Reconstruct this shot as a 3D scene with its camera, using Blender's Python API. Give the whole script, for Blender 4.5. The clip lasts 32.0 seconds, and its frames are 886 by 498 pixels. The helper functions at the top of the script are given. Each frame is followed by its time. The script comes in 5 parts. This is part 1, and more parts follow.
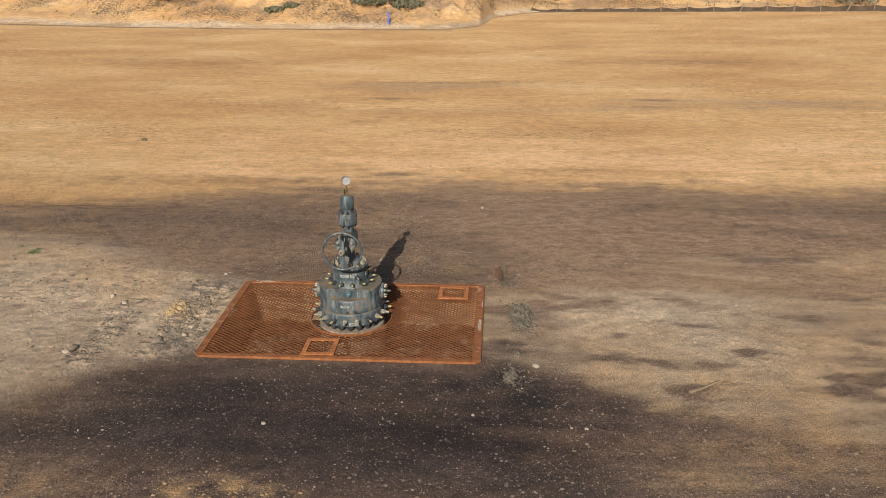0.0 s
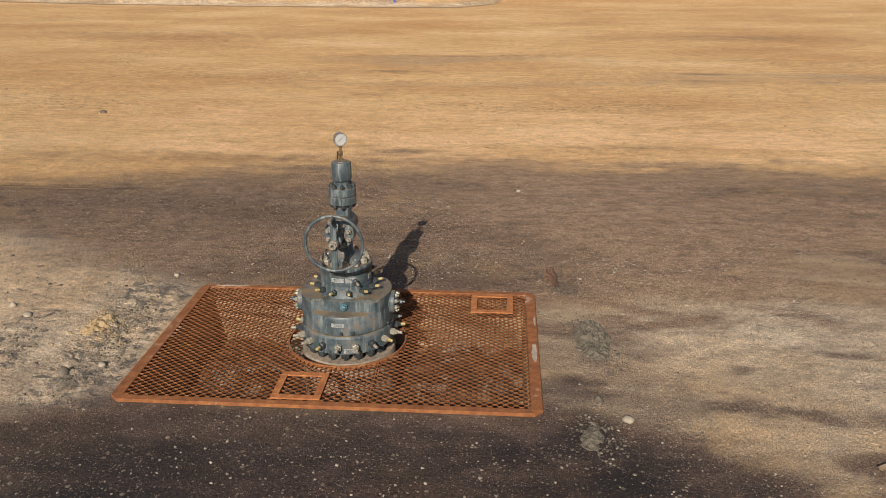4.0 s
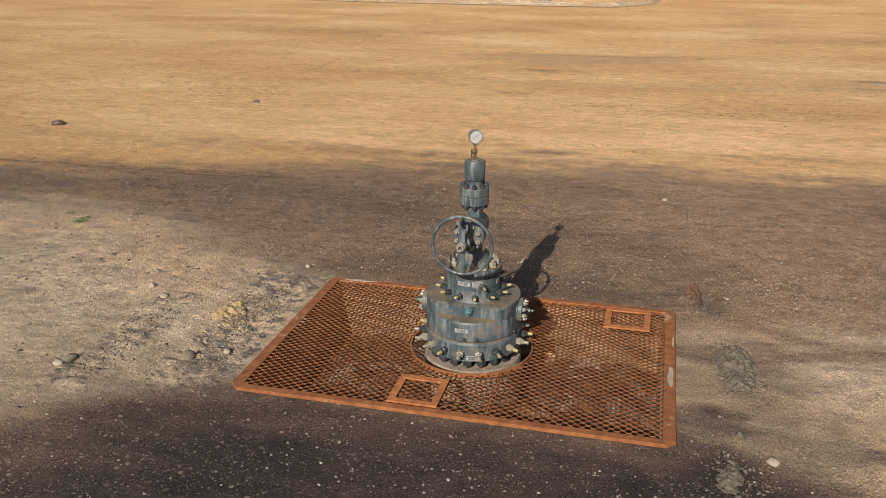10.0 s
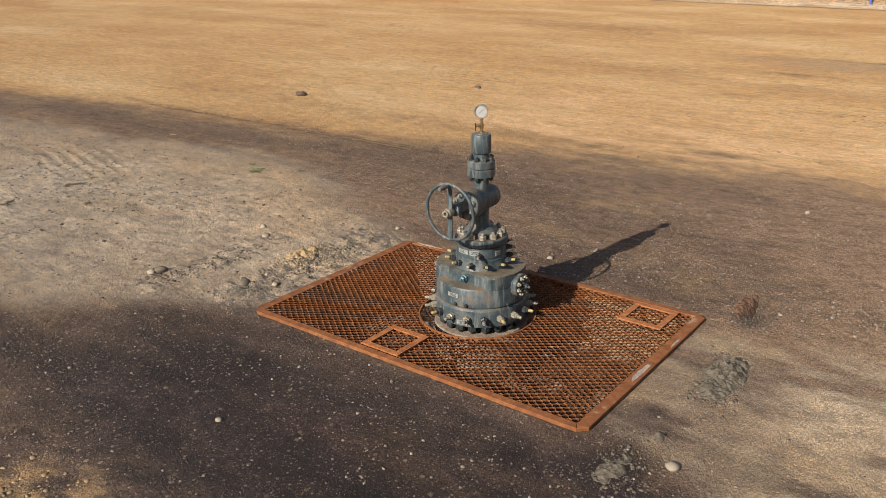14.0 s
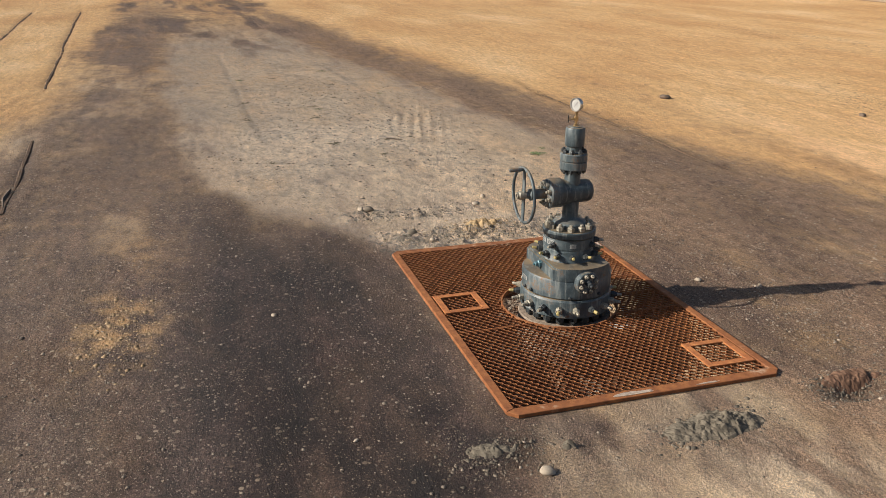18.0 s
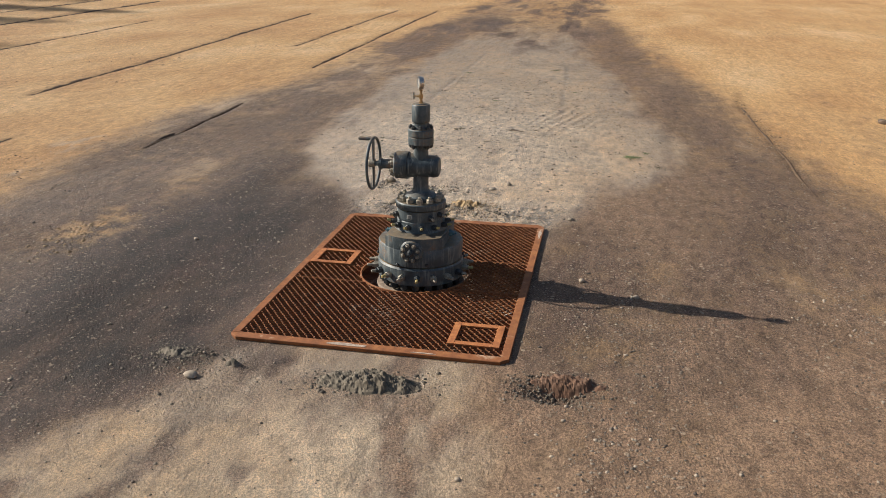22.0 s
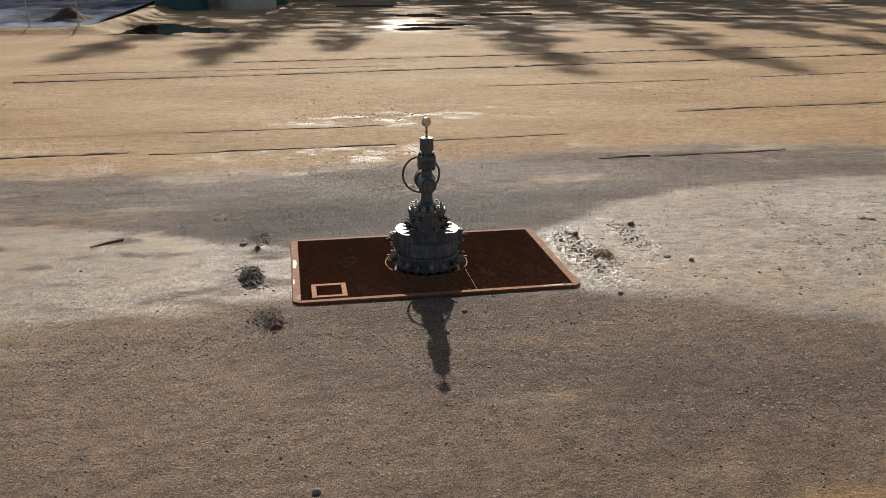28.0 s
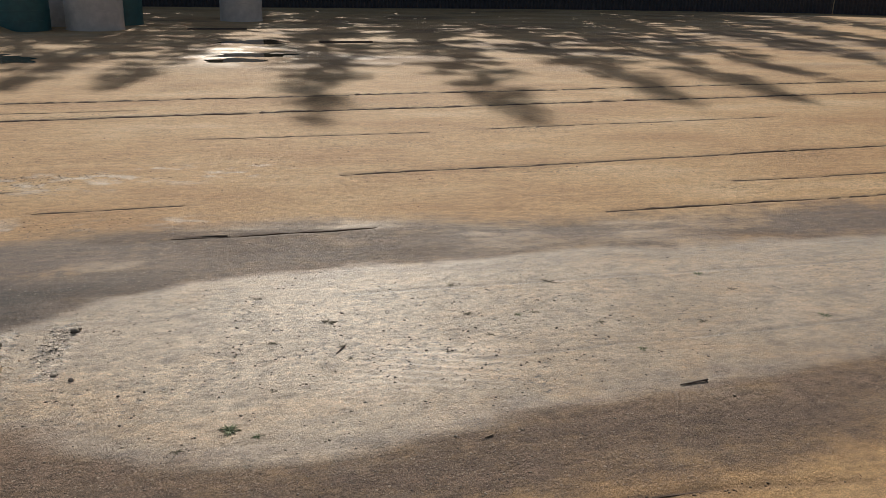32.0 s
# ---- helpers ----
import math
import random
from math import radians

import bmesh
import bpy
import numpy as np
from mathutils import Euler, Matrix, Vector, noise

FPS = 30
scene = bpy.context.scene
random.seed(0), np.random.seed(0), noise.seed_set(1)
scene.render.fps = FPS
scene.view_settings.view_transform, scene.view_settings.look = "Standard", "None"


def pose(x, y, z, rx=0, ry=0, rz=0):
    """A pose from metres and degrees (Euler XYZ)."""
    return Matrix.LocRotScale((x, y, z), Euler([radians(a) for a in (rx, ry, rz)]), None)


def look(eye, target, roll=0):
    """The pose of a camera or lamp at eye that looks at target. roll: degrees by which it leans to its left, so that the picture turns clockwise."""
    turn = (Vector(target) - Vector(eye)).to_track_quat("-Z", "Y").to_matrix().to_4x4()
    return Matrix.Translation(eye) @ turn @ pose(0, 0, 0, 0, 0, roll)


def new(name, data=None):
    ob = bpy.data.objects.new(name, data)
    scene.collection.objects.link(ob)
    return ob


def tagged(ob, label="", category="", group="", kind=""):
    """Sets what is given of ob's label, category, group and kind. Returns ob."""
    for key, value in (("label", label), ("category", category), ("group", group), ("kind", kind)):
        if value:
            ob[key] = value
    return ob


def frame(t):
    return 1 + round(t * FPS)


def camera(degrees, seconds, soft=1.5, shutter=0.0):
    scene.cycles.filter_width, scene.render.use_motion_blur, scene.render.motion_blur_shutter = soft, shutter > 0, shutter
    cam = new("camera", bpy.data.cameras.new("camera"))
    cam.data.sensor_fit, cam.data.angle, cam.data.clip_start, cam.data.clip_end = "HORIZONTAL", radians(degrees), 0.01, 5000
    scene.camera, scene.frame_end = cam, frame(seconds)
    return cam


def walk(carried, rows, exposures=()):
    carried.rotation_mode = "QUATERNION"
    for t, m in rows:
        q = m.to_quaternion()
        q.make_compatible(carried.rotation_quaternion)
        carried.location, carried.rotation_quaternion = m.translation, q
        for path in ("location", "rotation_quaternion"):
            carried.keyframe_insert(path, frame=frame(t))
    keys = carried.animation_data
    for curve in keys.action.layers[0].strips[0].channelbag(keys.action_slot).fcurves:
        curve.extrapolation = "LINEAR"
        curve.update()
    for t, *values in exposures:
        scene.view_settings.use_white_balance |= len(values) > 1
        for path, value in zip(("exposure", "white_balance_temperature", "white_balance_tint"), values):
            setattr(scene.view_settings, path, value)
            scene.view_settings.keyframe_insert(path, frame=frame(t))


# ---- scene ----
cam = camera(55.3, 32.0, 0.85)
PATH = [
    (0, (1.709, -8.931, 4.337), (1.579, -7.069, 3.62), -0.4),
    (0.5, (1.651, -8.277, 4.091), (1.526, -6.414, 3.375), -0.3),
    (1, (1.614, -7.715, 3.92), (1.487, -5.853, 3.202), -0.4),
    (1.5, (1.57, -7.311, 3.782), (1.443, -5.449, 3.061), -0.3),
    (2, (1.524, -7.014, 3.649), (1.395, -5.153, 2.927), -0.4),
    (2.5, (1.451, -6.743, 3.523), (1.32, -4.883, 2.801), -0.4),
    (3, (1.355, -6.509, 3.384), (1.225, -4.647, 2.665), -0.3),
    (3.5, (1.286, -6.308, 3.28), (1.154, -4.447, 2.561), -0.2),
    (5.5, (1.084, -5.789, 3.045), (0.946, -3.929, 2.325), 0.0),
    (6, (1.076, -5.907, 3.07), (0.935, -4.048, 2.346), -0.1),
    (6.5, (1.079, -5.984, 3.091), (0.934, -4.125, 2.369), -0.0),
    (7, (1.054, -5.952, 3.112), (0.879, -4.094, 2.391), -0.0),
    (7.5, (1.03, -5.848, 3.132), (0.825, -3.994, 2.41), -0.1),
    (8, (1.018, -5.769, 3.143), (0.809, -3.915, 2.421), -0.1),
    (8.5, (0.999, -5.734, 3.142), (0.766, -3.884, 2.421), -0.1),
    (9, (1.017, -5.738, 3.137), (0.718, -3.896, 2.417), -0.0),
    (9.5, (1.112, -5.761, 3.125), (0.738, -3.933, 2.405), -0.2),
    (10, (1.247, -5.791, 3.108), (0.786, -3.983, 2.389), -0.2),
    (10.5, (1.396, -5.8, 3.086), (0.855, -4.014, 2.367), -0.3),
    (11, (1.576, -5.788, 3.084), (0.967, -4.024, 2.366), -0.4),
    (11.5, (1.809, -5.738, 3.096), (1.144, -3.993, 2.379), -0.4),
    (12, (2.114, -5.664, 3.089), (1.376, -3.948, 2.375), -0.4),
    (12.5, (2.474, -5.563, 3.069), (1.641, -3.891, 2.356), -0.6),
    (13, (2.85, -5.436, 3.052), (1.918, -3.817, 2.337), -0.7),
    (13.5, (3.236, -5.308, 3.012), (2.203, -3.751, 2.299), -0.7),
    (14, (3.608, -5.156, 2.975), (2.471, -3.673, 2.264), -0.8),
    (14.5, (3.965, -4.975, 2.936), (2.698, -3.6, 2.227), -0.9),
    (15, (4.307, -4.79, 2.933), (2.898, -3.559, 2.226), -1.1),
    (15.5, (4.624, -4.55, 2.926), (3.108, -3.448, 2.226), -1.3),
    (17.5, (5.632, -3.327, 2.908), (3.869, -2.688, 2.212), 0.5),
    (18, (5.85, -2.87, 2.868), (4.062, -2.303, 2.176), 0.6),
    (18.5, (6.048, -2.339, 2.829), (4.232, -1.863, 2.14), 0.6),
    (19, (6.255, -1.806, 2.826), (4.409, -1.46, 2.138), 0.6),
    (19.5, (6.446, -1.278, 2.832), (4.577, -1.094, 2.145), 0.6),
    (20, (6.594, -0.745, 2.836), (4.715, -0.721, 2.151), 0.6),
    (20.5, (6.68, -0.206, 2.819), (4.805, -0.332, 2.135), 0.7),
    (21, (6.736, 0.351, 2.787), (4.87, 0.115, 2.107), 0.7),
    (21.5, (6.759, 0.925, 2.741), (4.899, 0.642, 2.062), 0.8),
    (22, (6.744, 1.549, 2.726), (4.896, 1.192, 2.05), 0.6),
    (22.5, (6.7, 2.186, 2.761), (4.897, 1.648, 2.083), 0.7),
    (23, (6.588, 2.87, 2.819), (4.876, 2.092, 2.138), 0.8),
    (23.5, (6.419, 3.597, 2.861), (4.819, 2.608, 2.179), 0.7),
    (24, (6.181, 4.353, 2.897), (4.688, 3.206, 2.219), 0.7),
    (24.5, (5.861, 5.115, 2.953), (4.481, 3.834, 2.277), 0.6),
    (25, (5.429, 5.846, 3.016), (4.189, 4.429, 2.342), 0.5),
    (25.5, (4.909, 6.575, 3.078), (3.854, 5.017, 2.403), 0.4),
    (27.5, (2.271, 8.867, 3.379), (1.899, 7.017, 2.716), 0.2),
    (28, (1.478, 9.156, 3.413), (1.138, 7.298, 2.755), 0.2),
    (28.5, (0.724, 9.373, 3.471), (0.354, 7.521, 2.814), 0.2),
    (29, (-0.063, 9.518, 3.514), (-0.459, 7.671, 2.858), 0.3),
    (29.5, (-0.861, 9.649, 3.551), (-1.277, 7.806, 2.896), 0.5),
    (30, (-1.696, 9.798, 3.689), (-2.109, 7.954, 3.034), 0.5),
    (30.5, (-2.57, 9.889, 3.943), (-2.972, 8.042, 3.289), 0.7),
    (31, (-3.422, 9.972, 4.235), (-3.834, 8.127, 3.585), 0.8),
    (31.5, (-4.304, 10.058, 4.52), (-4.734, 8.217, 3.87), 1.1),
    (32, (-5.202, 10.126, 4.796), (-5.652, 8.287, 4.15), 1.4),
]
walk(cam, [(t, look(eye, target, roll)) for t, eye, target, roll in PATH], [(0.0, -0.05), (12.0, 0.0), (17.0, 0.25), (20.0, 0.34), (23.0, 0.30), (25.0, 0.12), (28.0, -0.12), (32.0, -0.20)])

# ---- world and sun ----
SUN_EL, SUN_AZ = radians(29.8), radians(186.4)
world = bpy.data.worlds.new("sky")
scene.world = world
world.use_nodes = True
wn = world.node_tree.nodes
sky = wn.new("ShaderNodeTexSky")
sky.sky_type = "NISHITA"
sky.sun_disc = False
sky.sun_elevation, sky.sun_rotation = SUN_EL, SUN_AZ
sky.dust_density = 2.0
world.node_tree.links.new(sky.outputs[0], wn["Background"].inputs[0])
wn["Background"].inputs[1].default_value = 0.075
sun = new("sun", bpy.data.lights.new("sun", "SUN"))
sun.data.energy, sun.data.angle, sun.data.color = 5.6, radians(0.6), (1.0, 0.918, 0.80)
sun_way = Vector((math.sin(SUN_AZ) * math.cos(SUN_EL), math.cos(SUN_AZ) * math.cos(SUN_EL), math.sin(SUN_EL)))
sun.matrix_world = look(sun_way * 60, (0, 0, 0))


# ---- materials ----
def material(name):
    m = bpy.data.materials.new(name)
    m.use_nodes = True
    nt = m.node_tree
    return m, nt, nt.nodes["Principled BSDF"]


def math_node(nt, op, a, b=None):
    n = nt.nodes.new("ShaderNodeMath")
    n.operation = op
    for i, v in enumerate((a, b)):
        if v is None:
            continue
        if isinstance(v, (int, float)):
            n.inputs[i].default_value = v
        else:
            nt.links.new(v, n.inputs[i])
    return n.outputs[0]


def coords(nt, scale=(1, 1, 1), source="Object"):
    tc = nt.nodes.new("ShaderNodeTexCoord")
    mp = nt.nodes.new("ShaderNodeMapping")
    mp.inputs["Scale"].default_value = scale
    nt.links.new(tc.outputs[source], mp.inputs[0])
    return mp.outputs[0]


def noise_node(nt, scale, detail=4, rough=0.6, vec=None, distortion=0.0):
    n = nt.nodes.new("ShaderNodeTexNoise")
    n.inputs["Scale"].default_value, n.inputs["Detail"].default_value = scale, detail
    n.inputs["Roughness"].default_value, n.inputs["Distortion"].default_value = rough, distortion
    if vec is not None:
        nt.links.new(vec, n.inputs["Vector"])
    return n.outputs["Fac"]


def ramp(nt, fac, stops):
    n = nt.nodes.new("ShaderNodeValToRGB")
    el = n.color_ramp.elements
    while len(el) < len(stops):
        el.new(0.5)
    for e, (p, c) in zip(el, stops):
        e.position = p
        e.color = (*c, 1) if not isinstance(c, (int, float)) else (c, c, c, 1)
    nt.links.new(fac, n.inputs[0])
    return n.outputs[0]


def mix(nt, fac, a, b, blend="MIX"):
    n = nt.nodes.new("ShaderNodeMix")
    n.data_type, n.blend_type = "RGBA", blend
    for sock, v in ((n.inputs[0], fac), (n.inputs[6], a), (n.inputs[7], b)):
        if isinstance(v, (int, float)):
            sock.default_value = v
        elif isinstance(v, tuple):
            sock.default_value = (*v, 1)
        else:
            nt.links.new(v, sock)
    return n.outputs[2]


def bump(nt, bsdf, height, strength=0.3, distance=0.01):
    n = nt.nodes.new("ShaderNodeBump")
    n.inputs["Strength"].default_value, n.inputs["Distance"].default_value = strength, distance
    nt.links.new(height, n.inputs["Height"])
    nt.links.new(n.outputs[0], bsdf.inputs["Normal"])


def simple(name, colour, rough=0.6, metal=0.0, vary=0.25, scale=30.0, bump_at=0.15, source="Object"):
    """A plain surface with grain at two scales."""
    m, nt, b = material(name)
    v = coords(nt, source=source)
    n1 = noise_node(nt, scale, 5, 0.65, v)
    n2 = noise_node(nt, scale * 0.12, 3, 0.6, v)
    lo, hi = tuple(c * (1 - vary) for c in colour), tuple(min(1, c * (1 + vary)) for c in colour)
    c = ramp(nt, n1, [(0.3, lo), (0.7, hi)])
    c = mix(nt, 0.6, c, ramp(nt, n2, [(0.35, (1 - vary,) * 3), (0.65, (1.0,) * 3)]), "MULTIPLY")
    nt.links.new(c, b.inputs["Base Color"])
    nt.links.new(ramp(nt, n2, [(0.3, max(0.05, rough - 0.12)), (0.7, min(1, rough + 0.12))]), b.inputs["Roughness"])
    b.inputs["Metallic"].default_value = metal
    if bump_at:
        bump(nt, b, n1, bump_at, 0.004)
    return m


def painted_steel():
    """Weathered blue-grey valve paint: dusty, scuffed, with rust runs."""
    m, nt, b = material("weathered_blue_grey_paint")
    v = coords(nt)
    streak = noise_node(nt, 1.0, 4, 0.7, coords(nt, (26, 26, 3.0)))
    blot = noise_node(nt, 7.0, 5, 0.65, v)
    fine = noise_node(nt, 70.0, 4, 0.6, v)
    base = ramp(nt, blot, [(0.38, (0.034, 0.048, 0.056)), (0.5, (0.058, 0.079, 0.090)), (0.62, (0.105, 0.128, 0.136))])
    chalk = ramp(nt, streak, [(0.52, 0.0), (0.64, 0.55)])
    c = mix(nt, chalk, base, (0.25, 0.27, 0.26))
    rust = math_node(nt, "MULTIPLY", ramp(nt, blot, [(0.55, 0.0), (0.64, 1.0)]), ramp(nt, fine, [(0.45, 0.0), (0.55, 0.75)]))
    c = mix(nt, rust, c, (0.17, 0.085, 0.035))
    geo = nt.nodes.new("ShaderNodeNewGeometry")
    sep = nt.nodes.new("ShaderNodeSeparateXYZ")
    nt.links.new(geo.outputs["Normal"], sep.inputs[0])
    top = math_node(nt, "MULTIPLY", ramp(nt, sep.outputs[2], [(0.75, 0.0), (0.98, 0.8)]), ramp(nt, blot, [(0.35, 0.3), (0.6, 1.0)]))
    c = mix(nt, top, c, (0.24, 0.165, 0.085))
    nt.links.new(c, b.inputs["Base Color"])
    nt.links.new(ramp(nt, blot, [(0.3, 0.38), (0.7, 0.62)]), b.inputs["Roughness"])
    bump(nt, b, fine, 0.12, 0.003)
    return m


def rusted_steel(name, tone=1.0):
    m, nt, b = material(name)
    v = coords(nt, source="Object")
    big = noise_node(nt, 1.6, 4, 0.6, v)
    mid = noise_node(nt, 14, 5, 0.7, v)
    fine = noise_node(nt, 120, 3, 0.6, v)
    c = ramp(nt, mid, [(0.3, (0.150 * tone, 0.050 * tone, 0.017 * tone)), (0.5, (0.28 * tone, 0.100 * tone, 0.031 * tone)), (0.70, (0.40 * tone, 0.165 * tone, 0.052 * tone))])
    c = mix(nt, ramp(nt, big, [(0.35, 0.0), (0.65, 0.55)]), c, (0.23 * tone, 0.080 * tone, 0.028 * tone))
    pale = math_node(nt, "MULTIPLY", ramp(nt, big, [(0.58, 0.0), (0.66, 0.7)]), ramp(nt, mid, [(0.5, 0.0), (0.62, 1.0)]))
    c = mix(nt, pale, c, (0.50, 0.36, 0.25))
    nt.links.new(c, b.inputs["Base Color"])
    b.inputs["Roughness"].default_value = 0.82
    bump(nt, b, fine, 0.3, 0.002)
    return m


def ground_soil():
    """Compacted pad: tan sand, dark gravel tracks and a pale crusted middle, blended by the zone maps laid on the sheet."""
    m, nt, b = material("compacted_pad_soil")
    v = coords(nt)

    def channels(name):
        att = nt.nodes.new("ShaderNodeAttribute")
        att.attribute_name = name
        sep = nt.nodes.new("ShaderNodeSeparateColor")
        nt.links.new(att.outputs["Color"], sep.inputs[0])
        return sep.outputs[0], sep.outputs[1], sep.outputs[2], att.outputs["Alpha"]

    dark, pale, damp_shade, gloss = channels("zones")
    brown, white, dirt, shards = channels("tints")
    n_big = noise_node(nt, 0.5, 5, 0.55, coords(nt, (0.34, 0.75, 1.0)))
    n_streak = noise_node(nt, 1.0, 5, 0.66, coords(nt, (0.6, 2.6, 1.0)))
    n_rip = noise_node(nt, 1.0, 5, 0.75, coords(nt, (5.5, 14.0, 8.0)))
    n_mid = noise_node(nt, 2.2, 6, 0.68, v)
    n_lump = noise_node(nt, 5.0, 6, 0.8, coords(nt, (0.8, 1.5, 1.0)))
    n_fine = noise_node(nt, 17, 6, 0.8, v)
    n_grit = noise_node(nt, 60, 5, 0.85, v)
    n_spot = noise_node(nt, 11.0, 5, 0.75, coords(nt, (0.8, 1.2, 1.0)))
    tan = ramp(nt, n_big, [(0.32, (0.52, 0.295, 0.122)), (0.46, (0.59, 0.360, 0.162)), (0.55, (0.635, 0.405, 0.190)), (0.68, (0.70, 0.485, 0.260))])
    tan = mix(nt, 0.38, tan, ramp(nt, n_streak, [(0.36, (0.74, 0.70, 0.66)), (0.5, (1.0, 1.0, 1.0)), (0.62, (1.16, 1.18, 1.22))]), "MULTIPLY")
    tan = mix(nt, 0.6, tan, ramp(nt, n_rip, [(0.36, (0.78, 0.75, 0.72)), (0.5, (1.0, 1.0, 1.0)), (0.64, (1.22, 1.24, 1.28))]), "MULTIPLY")
    tan = mix(nt, math_node(nt, "MULTIPLY", white, 0.8), tan, (0.80, 0.53, 0.295))
    n_dash = noise_node(nt, 1.0, 6, 0.78, coords(nt, (1.5, 6.5, 1.0)))
    n_calm = noise_node(nt, 1.0, 3, 0.5, coords(nt, (0.12, 0.30, 1.0)))
    tan = mix(nt, ramp(nt, n_calm, [(0.38, 0.25), (0.58, 1.0)]), tan, mix(nt, 1.0, tan, ramp(nt, n_dash, [(0.32, (0.78, 0.75, 0.72)), (0.46, (0.96, 0.95, 0.94)), (0.56, (1.03, 1.03, 1.04)), (0.68, (1.26, 1.33, 1.45))]), "MULTIPLY"))
    gravel = ramp(nt, n_mid, [(0.36, (0.031, 0.0182, 0.0172)), (0.5, (0.055, 0.0335, 0.0312)), (0.64, (0.100, 0.0645, 0.0580))])
    dust = math_node(nt, "MULTIPLY", ramp(nt, n_streak, [(0.46, 0.0), (0.62, 0.7)]), ramp(nt, n_grit, [(0.44, 0.2), (0.56, 1.0)]))
    dust = math_node(nt, "MULTIPLY", dust, math_node(nt, "SUBTRACT", 1.0, damp_shade))
    stain = math_node(nt, "MULTIPLY", ramp(nt, noise_node(nt, 0.9, 5, 0.65, coords(nt, (0.55, 1.3, 1.0))), [(0.44, 0.0), (0.60, 0.75)]), math_node(nt, "SUBTRACT", 1.0, damp_shade))
    gravel = mix(nt, stain, gravel, ramp(nt, n_fine, [(0.4, (0.075, 0.045, 0.032)), (0.6, (0.180, 0.112, 0.077))]))
    gravel = mix(nt, dust, gravel, (0.185, 0.125, 0.090))
    n_long = noise_node(nt, 1.0, 4, 0.62, coords(nt, (0.16, 1.7, 1.0)), 0.4)
    gravel = mix(nt, 0.85, gravel, ramp(nt, n_long, [(0.34, (0.58, 0.55, 0.58)), (0.46, (0.88, 0.87, 0.90)), (0.54, (1.08, 1.06, 1.04)), (0.66, (1.65, 1.55, 1.42))]), "MULTIPLY")
    crust = ramp(nt, n_mid, [(0.36, (0.300, 0.203, 0.112)), (0.5, (0.425, 0.302, 0.178)), (0.64, (0.55, 0.412, 0.262))])
    warm = noise_node(nt, 1.0, 4, 0.6, coords(nt, (0.55, 0.9, 1.0)), 0.6)
    crust = mix(nt, ramp(nt, warm, [(0.47, 0.0), (0.60, 0.75)]), crust, (0.56, 0.365, 0.185))
    crust = mix(nt, ramp(nt, n_big, [(0.40, 0.45), (0.56, 0.0)]), crust, (0.33, 0.235, 0.135))
    crust = mix(nt, white, crust, ramp(nt, n_lump, [(0.38, (0.50, 0.390, 0.275)), (0.6, (0.77, 0.63, 0.47))]))
    # the borders break up over the grain
    jit = math_node(nt, "MULTIPLY", math_node(nt, "SUBTRACT", n_fine, 0.5), 0.8)
    jit2 = math_node(nt, "MULTIPLY", math_node(nt, "SUBTRACT", n_mid, 0.5), 0.75)
    jit3 = math_node(nt, "MULTIPLY", math_node(nt, "SUBTRACT", n_streak, 0.5), 0.8)
    dk = math_node(nt, "ADD", math_node(nt, "ADD", dark, jit), math_node(nt, "ADD", jit2, jit3))
    pl = math_node(nt, "ADD", math_node(nt, "ADD", pale, jit), jit2)
    br = math_node(nt, "ADD", math_node(nt, "ADD", brown, jit2), jit3)
    c = mix(nt, ramp(nt, pl, [(0.15, 0.0), (0.85, 1.0)]), tan, crust)
    c = mix(nt, ramp(nt, dk, [(0.05, 0.0), (0.60, 1.0)]), c, mix(nt, pl, (0.235, 0.142, 0.076), (0.235, 0.160, 0.104)))
    c = mix(nt, ramp(nt, dk, [(0.22, 0.0), (0.90, 0.97)]), c, gravel)
    c = mix(nt, ramp(nt, br, [(0.15, 0.0), (0.85, 0.85)]), c, mix(nt, n_mid, (0.185, 0.115, 0.074), (0.43, 0.288, 0.188)))
    spot = math_node(nt, "MULTIPLY", ramp(nt, math_node(nt, "ADD", n_spot, math_node(nt, "MULTIPLY", dirt, 0.16)), [(0.615, 0.0), (0.655, 0.85)]), ramp(nt, dirt, [(0.05, 0.0), (0.3, 1.0)]))
    c = mix(nt, spot, c, (0.090, 0.072, 0.052))
    c = mix(nt, damp_shade, c, mix(nt, 1.0, c, (0.24, 0.212, 0.20), "MULTIPLY"))
    rough_share = ramp(nt, math_node(nt, "MAXIMUM", dk, math_node(nt, "MULTIPLY", pl, 0.35)), [(0.1, 0.50), (0.5, 0.95)])
    c = mix(nt, 0.42, c, ramp(nt, n_fine, [(0.41, (0.58, 0.56, 0.54)), (0.49, (0.97, 0.97, 0.97)), (0.58, (1.32, 1.30, 1.26))]), "MULTIPLY")
    c = mix(nt, rough_share, c, ramp(nt, n_grit, [(0.42, (0.50, 0.48, 0.47)), (0.5, (1.0, 1.0, 1.0)), (0.58, (1.46, 1.43, 1.37))]), "MULTIPLY")
    c = mix(nt, rough_share, c, ramp(nt, n_lump, [(0.40, (0.66, 0.64, 0.62)), (0.5, (1.0, 1.0, 1.0)), (0.60, (1.22, 1.21, 1.18))]), "MULTIPLY")
    # pale chips of stone among the gravel
    total = None
